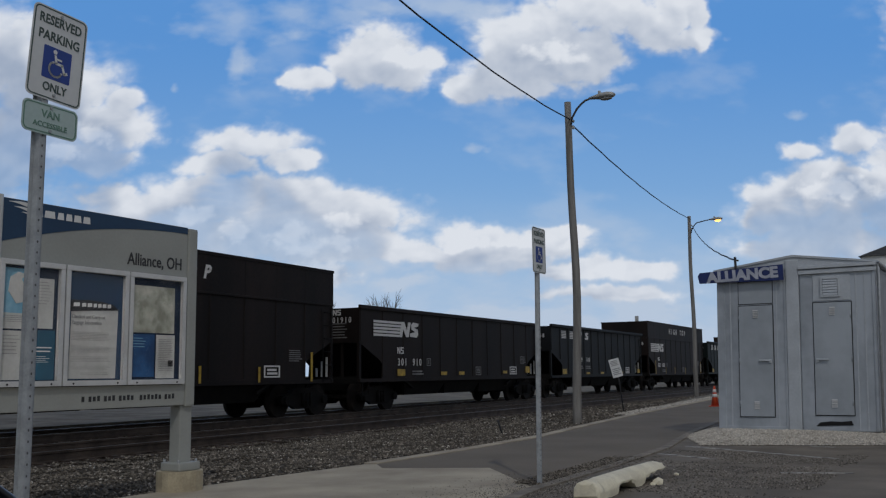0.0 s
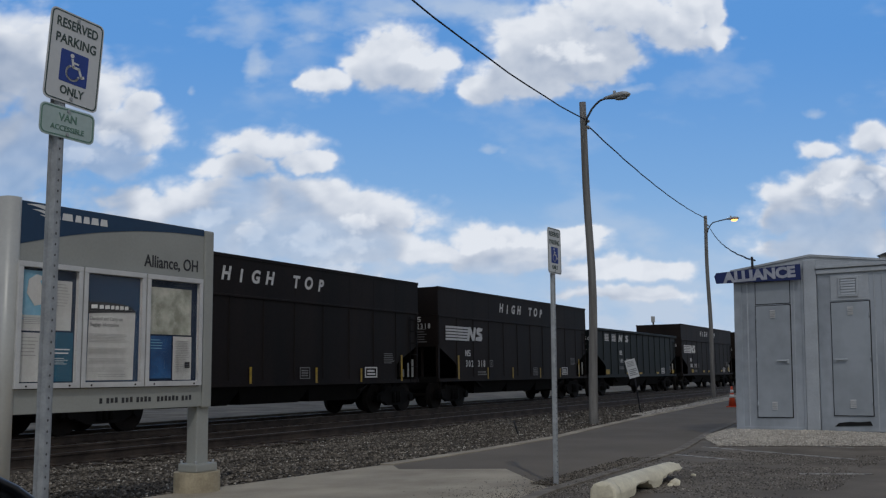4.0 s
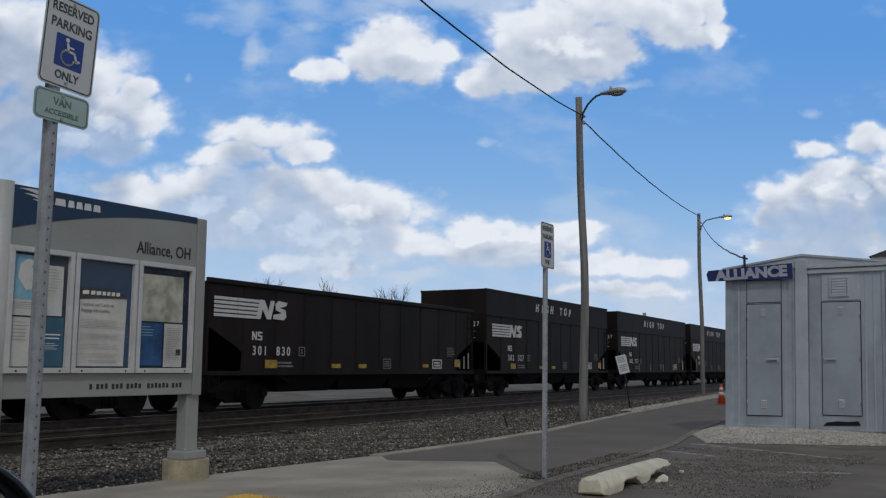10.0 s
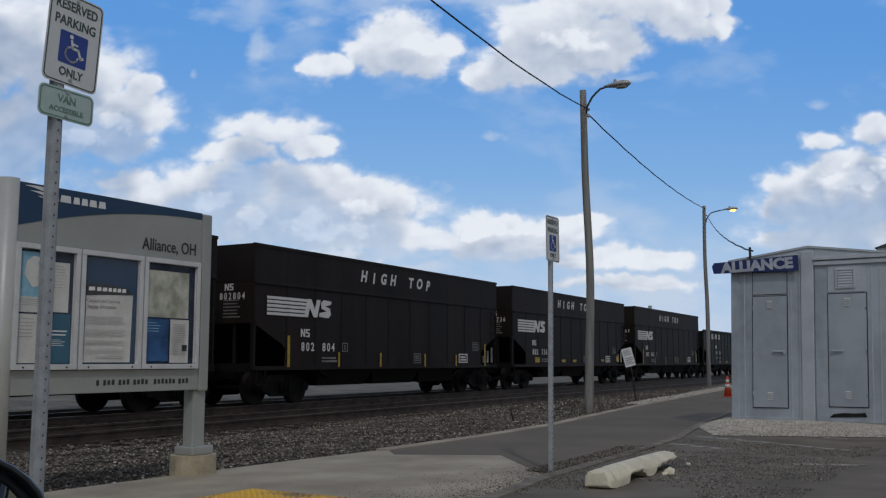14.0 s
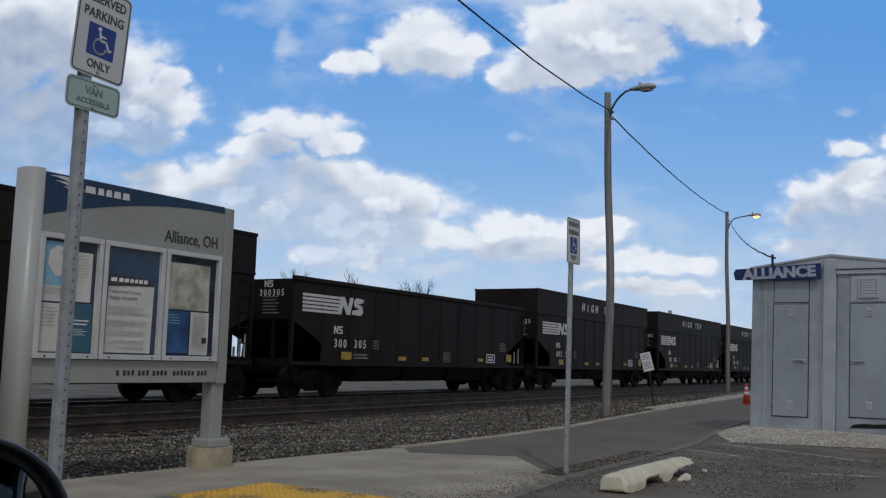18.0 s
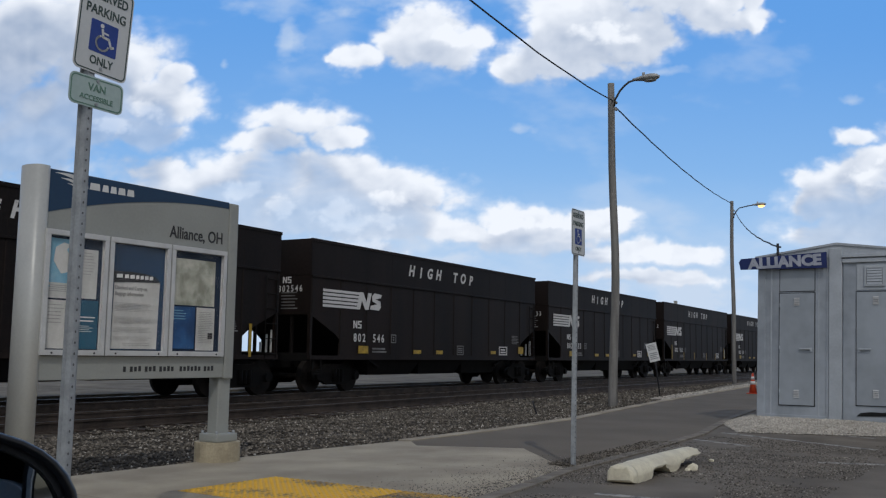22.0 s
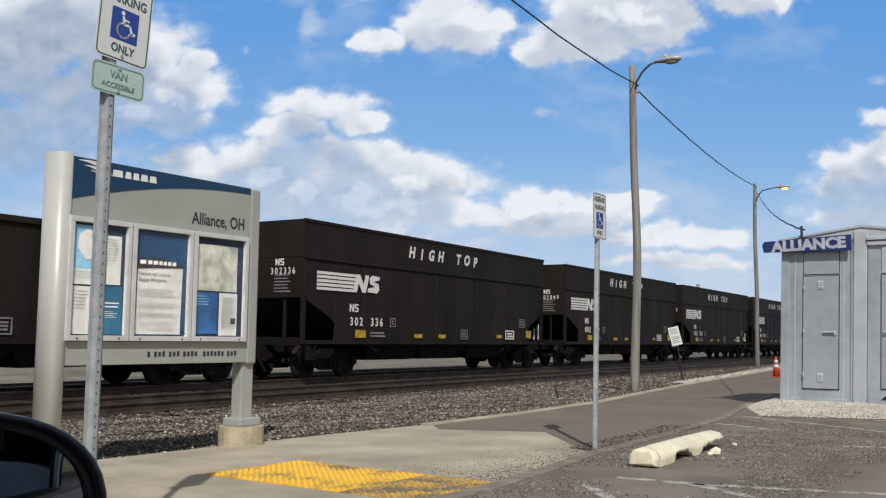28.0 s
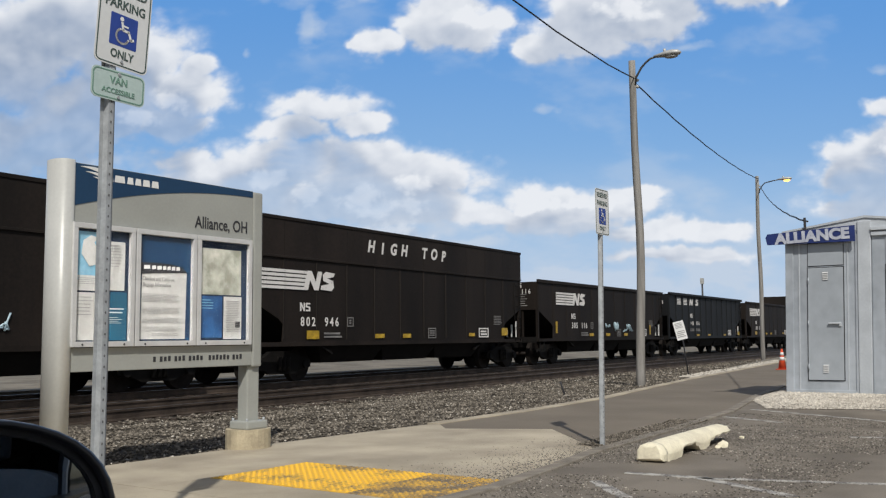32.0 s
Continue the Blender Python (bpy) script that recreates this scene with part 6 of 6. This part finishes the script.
def spread_words(owner, text, size, pitch, x, y, z):
    """Widely set stencil letters, each a part and leaning a little."""
    for k, c in enumerate(text):
        if c != " ":
            me = words(c, size * (1.02, 0.985, 1.0)[k % 3], STENCIL, 0.90, 0.018, 0.003, 0.20 + (0.02, -0.03, 0.0, 0.03)[k % 4])
            part("letter", me, STENCIL, owner, at=facing_y(x + (k - (len(text) - 1) / 2) * pitch, y, z + (0.012, -0.012, 0.004)[k % 3]))


SCRAWL = mat("pale_spray_paint", (0.52, 0.66, 0.72), (0.34, 0.46, 0.52), 0.7, scale=8, fine=30, bump=0)


def extension(t, paint, p):
    for y in (-HALF - 0.012, HALF - 0.02):
        part("top_side", shape(("topside", paint, y), lambda: mesh("top_side", box(B(), -0.01, LENGTH + 0.01, y, y + 0.032, JOINT + 0.003, TOP), p)), p, t, "welded extra-height side")
        part("top_rail", shape(("toprail", paint, y), lambda: mesh("top_rail", box(B(), -0.02, LENGTH + 0.02, y - 0.023, y + 0.057, TOP - 0.07, TOP + 0.01), p)), p, t)
    for x in (-0.01, LENGTH - 0.02):
        part("top_end", shape(("topend", paint, x), lambda: mesh("top_end", box(B(), x, x + 0.03, -HALF + 0.02, HALF - 0.02, JOINT + 0.003, TOP), p)), p, t)


def ladder_mesh():
    bm = B()
    for x in (-0.2, 0.22):
        tube(bm, [(x, 0, SILL), (x, 0, 3.0)], 0.015, 5)
    for k in range(6):
        tube(bm, [(-0.2, -0.03, 1.0 + k * 0.38), (0.22, -0.03, 1.0 + k * 0.38)], 0.013, 5)
    return mesh("ladder", bm, UNDER)


def grab_mesh():
    bm = B()
    for k in range(5):
        z = 1.05 + k * 0.4
        tube(bm, [(0.04, 0.95, z), (0, 0.95, z), (0, 1.4, z), (0.04, 1.4, z)], 0.013, 5)
    return mesh("grab_irons", bm, UNDER)


# order in the train: place behind the first car, kind, number, tall yellow strips, paint, slack
HIGH_LABEL = "black high-sided hopper car with white stencils"
LOW_LABEL = "brownish-black open hopper car with white stencils"
CONSIST = (
    (-6, "high", "802 610", False, "black", 0.0), (-5, "high", "802 471", False, "black", 0.0), (-4, "gon", "148 217", False, "green", 0.0),
    (-3, "high", "802 688", True, "black", 0.0), (-2, "gon", "149 108", False, "slate", 0.0), (-1, "low", "301 910", False, "black", 0.0),
    (0, "high", "802 532", True, "black", 0.05), (1, "high", "802 730", False, "black", -0.20), (2, "gon", "149 350", False, "green", -0.2),
    (3, "high", "302 318", True, "black", -0.05), (4, "high", "802 590", True, "black", 0.05), (5, "high", "802 961", False, "black", 0.18),
    (6, "high", "802 855", False, "black", -0.15), (7, "high", "802 877", True, "black", 0.1), (8, "high", "802 737", True, "black", 0.17),
    (9, "high", "302 327", False, "black", -0.05), (10, "low", "301 830", False, "black", 0.30), (11, "gon", "145 291", False, "green", 0.08),
    (12, "high", "802 463", True, "black", 0.26), (13, "high", "802 736", False, "black", -0.05), (14, "high", "802 804", True, "black", -0.05),
    (15, "high", "802 739", False, "black", 0.0), (16, "high", "302 382", False, "black", 0.0), (17, "high", "802 525", False, "black", -0.45),
    (18, "low", "300 305", False, "black", -0.3), (19, "high", "802 519", False, "black", -0.35), (20, "high", "802 862", True, "black", -0.15),
    (21, "high", "802 933", False, "black", -0.12), (22, "high", "802 546", False, "black", 0.04), (23, "high", "802 840", True, "black", 0.2),
    (24, "high", "802 918", True, "black", 0.5), (25, "high", "802 959", False, "black", 0.45), (26, "high", "802 702", False, "brown", 0.6),
    (27, "high", "802 849", False, "brown", 0.8), (28, "high", "302 336", False, "brown", 0.22), (29, "low", "301 867", False, "brown", -0.6),
    (30, "gon", "148 833", False, "slate", -0.44), (31, "low", "305 116", False, "brown", -0.05), (32, "high", "802 946", False, "brown", 0.0),
    (33, "high", "802 667", False, "brown", 0.0), (34, "high", "802 558", False, "brown", 0.0),
)
for place, kind, number, tall, paint, slack in CONSIST:
    label = {"high": (HIGH_LABEL if paint == "black" else HIGH_LABEL.replace("black", "brownish")) + (" and tall yellow strips" if tall else ""), "low": LOW_LABEL, "gon": "dark %s ribbed open-top hopper car" % ("green" if paint == "green" else "slate")}[kind]
    CARS.append((hopper(kind, number, tall, paint, label, place), 9.015 - PITCH * place + slack))


# ---- the parked car at whose window the camera is held ----
def flank(x0, x1):
    """A car's side below the windows, with two wheel arches."""
    def arch(c):
        return [(c + 0.36 * math.cos(radians(k)), 0.31 + 0.36 * math.sin(radians(k))) for k in range(180, -1, -20)]
    low = [(-2.62, 0.45), (-2.40, 0.24)] + [p for p in arch(-1.75) if p[1] > 0.24] + [p for p in arch(1.25) if p[1] > 0.24] + [(1.80, 0.24), (1.98, 0.42)]
    top = [(1.96, 0.62), (1.70, 0.78), (0.98, 0.885), (-1.6, 0.905), (-2.2, 0.91), (-2.60, 0.86)]
    return prism(B(), low + top, x0, x1, "x")


def wheel(owner, x, y, side):
    w = part("wheel", tube(B(), [(x + side * d, y, 0.31) for d in (-0.09, -0.06, 0.06, 0.09)], [0.27, 0.31, 0.31, 0.27], 28), AUTOBLACK, owner, "black tyre", None)
    part("rim", tube(B(), [(x + side * 0.088, y, 0.31), (x + side * 0.096, y, 0.31)], [0.21, 0.19], 24), ALU, w, "silver rim")
    part("hub", tube(B(), [(x + side * 0.096, y, 0.31), (x + side * 0.104, y, 0.31)], 0.05, 12), AUTOBLACK, w)


def parked_car():
    t = thing("car", pose(0, 0, 0), "parked silver-blue car with open window and black mirror", "car")
    for x0, x1, mid in ((0.10, 0.20, 0.155), (-1.62, -1.52, -1.575)):
        part("body_side", flank(x0, x1), AUTOPAINT, t, "silver-blue painted side")
        part("belt_trim", prism(B(), [(-1.9, 0.900), (0.95, 0.880), (0.95, 0.900), (-1.9, 0.918)], x0 + 0.005, x1 - 0.002, "x"), AUTOBLACK, t)
        part("front_pillar", tube(B(), [(mid, 0.98, 0.88), (mid - 0.04, 0.62, 1.18), (mid - 0.06, 0.30, 1.40)], 0.032, 8), AUTOPAINT, t)
        part("rear_pillar", tube(B(), [(mid, -2.15, 0.92), (mid - 0.03, -1.85, 1.22), (mid - 0.05, -1.62, 1.40)], [0.06, 0.05, 0.04], 8), AUTOPAINT, t)
    part("bonnet", prism(B(), [(0.95, 0.60), (1.92, 0.55), (1.93, 0.64), (1.72, 0.775), (1.40, 0.85), (0.95, 0.905)], -1.518, 0.098, "x"), AUTOPAINT, t)
    part("boot", prism(B(), [(-2.60, 0.50), (-2.12, 0.50), (-2.12, 0.945), (-2.35, 0.94), (-2.58, 0.90)], -1.518, 0.098, "x"), AUTOPAINT, t)
    part("windscreen", prism(B(), [(0.93, 0.91), (0.95, 0.92), (0.32, 1.405), (0.30, 1.395)], -1.50, 0.06, "x"), DARKGLASS, t)
    part("rear_screen", prism(B(), [(-2.12, 0.95), (-2.10, 0.94), (-1.62, 1.385), (-1.64, 1.40)], -1.50, 0.06, "x"), DARKGLASS, t)
    part("roof", prism(B(), [(0.34, 1.385), (0.30, 1.415), (-0.2, 1.462), (-1.1, 1.458), (-1.62, 1.41), (-1.64, 1.38), (-1.1, 1.42), (-0.2, 1.425)], -1.52, 0.10, "x"), AUTOPAINT, t)
    for y0, y1, n in ((1.90, 2.02, "front_bumper"), (-2.72, -2.585, "rear_bumper")):
        part(n, box(B(), -1.60, 0.18, y0, y1, 0.26, 0.55, 0.05), AUTOPAINT, t)
    for x in (-1.46, -0.14):
        part("headlight", box(B(), x - 0.09, x + 0.17, 1.86, 1.96, 0.57, 0.68, 0.03), PANE, t, "clear headlight")
        part("tail_light", box(B(), x - 0.09, x + 0.17, -2.635, -2.58, 0.66, 0.84, 0.02), CONEORANGE, t, "red tail light")
    for y in (-1.75, 1.25):
        wheel(t, 0.10, y, 1)
        wheel(t, -1.52, y, -1)
    bm = B()
    prism(bm, [(-0.66, 0.88), (-0.61, 0.88), (-0.65, 1.42), (-0.70, 1.42)], 0.112, 0.135, "x")
    part("middle_pillar", bm, AUTOBLACK, t)
    bm = B()
    prism(bm, [(-0.628, 0.88), (-0.606, 0.88), (-0.646, 1.42), (-0.668, 1.42)], 0.128, 0.142, "x")
    part("pillar_trim", bm, GALV, t, "thin bright pillar trim")
    bm = B()
    prism(bm, [(-2.0, 0.91), (-0.74, 0.91), (-0.74, 1.39), (-1.55, 1.37)], 0.10, 0.128, "x")
    part("rear_window", bm, DARKGLASS, t, "dark rear side window")
    for outline in ([(-2.0, 0.91), (-0.70, 0.91), (-0.70, 1.40), (-1.55, 1.37)], [(-0.60, 0.91), (0.88, 0.89), (0.28, 1.37), (-0.60, 1.40)]):
        pane = part("far_window", prism(B(), outline, -1.56, -1.555, "x"), PANE, t)
        pane.visible_shadow = False
    arch = [(-0.22 + 0.31 * abs(math.cos(radians(a))) ** 0.8 * (1 if a < 90 else -1), 0.945 + 0.080 * math.sin(radians(a))) for a in range(0, 181, 12)]
    part("seat_back", prism(B(), [(-0.53, 0.4), (0.09, 0.4)] + arch, -0.86, -0.72, "y"), SEATGREY, t, "pale grey seat back")
    part("door_card", prism(B(), [(-0.70, 0.5), (0.35, 0.5), (0.30, 0.84), (-0.62, 0.905)], 0.06, 0.09, "x"), AUTOBLACK, t)
    part("head_rest", box(B(), -0.36, -0.12, -0.84, -0.74, 1.06, 1.26, 0.04), AUTOTRIM, t)
    part("seat_back", box(B(), -1.35, -0.85, -0.84, -0.70, 0.4, 1.00, 0.06), SEATGREY, t, "pale grey seat back")
    part("rear_seat", box(B(), -1.45, 0.02, -1.75, -1.5, 0.4, 1.0, 0.06), AUTOTRIM, t)
    part("parcel_shelf", box(B(), -1.48, 0.06, -2.11, -1.76, 0.86, 0.90, 0.01), AUTOBLACK, t)
    part("dashboard", box(B(), -1.48, 0.08, 0.62, 0.94, 0.6, 0.88, 0.05), AUTOTRIM, t)
    part("floor_pan", box(B(), -1.52, 0.10, -2.5, 1.85, 0.24, 0.30), AUTOBLACK, t)
    # door mirror: rounded black shell, grey rim, silvered glass
    m = part("door_mirror", mirror_shell(), AUTOBLACK, t, "black door mirror", Matrix.Translation(MC) @ pose(0, 0, 0, -2, 0, -21) @ Matrix.Translation(-MC))
    part("mirror_glass", mirror_pane(0.0935, 0.0615, 0.0, MIRROR), MIRROR, m, "convex silvered mirror glass", Matrix.Translation(MC) @ pose(0, 0, 0, 0, 0, -7) @ Matrix.Translation(-MC))
    part("mirror_rim", mirror_rim(), AUTOTRIM, m)
    part("mirror_arm", box(B(), 0.14, 0.30, 0.66, 0.74, 0.86, 0.91, 0.01), AUTOBLACK, t)


MC = Vector((0.3240, 0.621, 0.9305))


def oval(rx, rz, n=40, power=2.55):
    pts = []
    for k in range(n):
        a = 2 * math.pi * k / n
        c, s = math.cos(a), math.sin(a)
        pts.append((rx * math.copysign(abs(c) ** (2 / power), c), rz * math.copysign(abs(s) ** (2 / power), s)))
    return pts


def mirror_shell():
    bm = B()
    rings = []
    for dy, k in ((-0.002, 0.93), (-0.006, 0.965), (0.0, 0.995), (0.012, 1.0), (0.05, 0.93), (0.08, 0.75), (0.10, 0.4)):
        rings.append([bm.verts.new((MC.x + x * k, MC.y + dy, MC.z + z * k)) for x, z in oval(0.118, 0.079)])
    for r0, r1 in zip(rings, rings[1:]):
        for k in range(40):
            bm.faces.new((r0[k], r0[(k + 1) % 40], r1[(k + 1) % 40], r1[k])).smooth = True
    bm.faces.new(rings[-1])
    bmesh.ops.recalc_face_normals(bm, faces=bm.faces)
    return bm


def mirror_pane(rx, rz, dy, material):
    """A convex silvered glass."""
    bm = B()
    rings = []
    for j in range(1, 9):
        rings.append([bm.verts.new((MC.x + x, MC.y + 0.018 + dy + (x * x + z * z) / (2 * CURVE), MC.z + z)) for x, z in oval(rx * 1.17 * j / 8, rz * 1.17 * j / 8)])
    faces = [bm.faces.new(rings[0])]
    for r0, r1 in zip(rings, rings[1:]):
        faces += [bm.faces.new((r0[k], r0[(k + 1) % 40], r1[(k + 1) % 40], r1[k])) for k in range(40)]
    for f in faces:
        f.smooth = True
        f.normal_update()
        if f.normal.y > 0:
            f.normal_flip()
    edge, back = ([bm.verts.new(v.co + Vector((0, d, 0))) for v in rings[-1]] for d in (0.0, 0.004))
    for k in range(40):
        bm.faces.new((edge[k], back[k], back[(k + 1) % 40], edge[(k + 1) % 40]))
    bm.faces.new(back)
    return bm


CURVE = 1.0


def mirror_rim():
    bm = B()
    a, b = oval(0.1105, 0.0735), oval(0.1055, 0.0690)
    ring(bm, [(MC.x + x, MC.z + z) for x, z in a], [(MC.x + x, MC.z + z) for x, z in b], MC.y + 0.002, MC.y + 0.012)
    return bm


parked_car()


# ---- what moves ----
def run(t):
    """Metres gone by the train at t seconds: it slows a little on the way."""
    return 15.638 * t - 0.02369 * t * t - 2.5e-5 * t ** 3


def motions():
    times = [k / 10 for k in range(321)]
    for car, start in CARS:
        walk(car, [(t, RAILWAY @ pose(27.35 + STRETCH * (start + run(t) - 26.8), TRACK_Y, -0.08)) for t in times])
    for s, sets in WHEELS.items():
        first = sets[0]
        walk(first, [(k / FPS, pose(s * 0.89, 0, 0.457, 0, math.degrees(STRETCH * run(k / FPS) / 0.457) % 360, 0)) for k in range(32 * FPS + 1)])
        for w in sets[1:]:
            w.rotation_mode = "QUATERNION"
            w.animation_data_create()
            w.animation_data.action = first.animation_data.action
            w.animation_data.action_slot = first.animation_data.action_slot
    walk(drifting_cloud, [(t, Matrix.Translation(cloud_place(t))) for t in (0, 16, 32)])
    walk(backdrop, [(0, pose(0, 0, 0)), (16, pose(0, 0, 0, 0, 0, -0.25)), (32, pose(0, 0, 0, 0, 0, -0.5))])


motions()
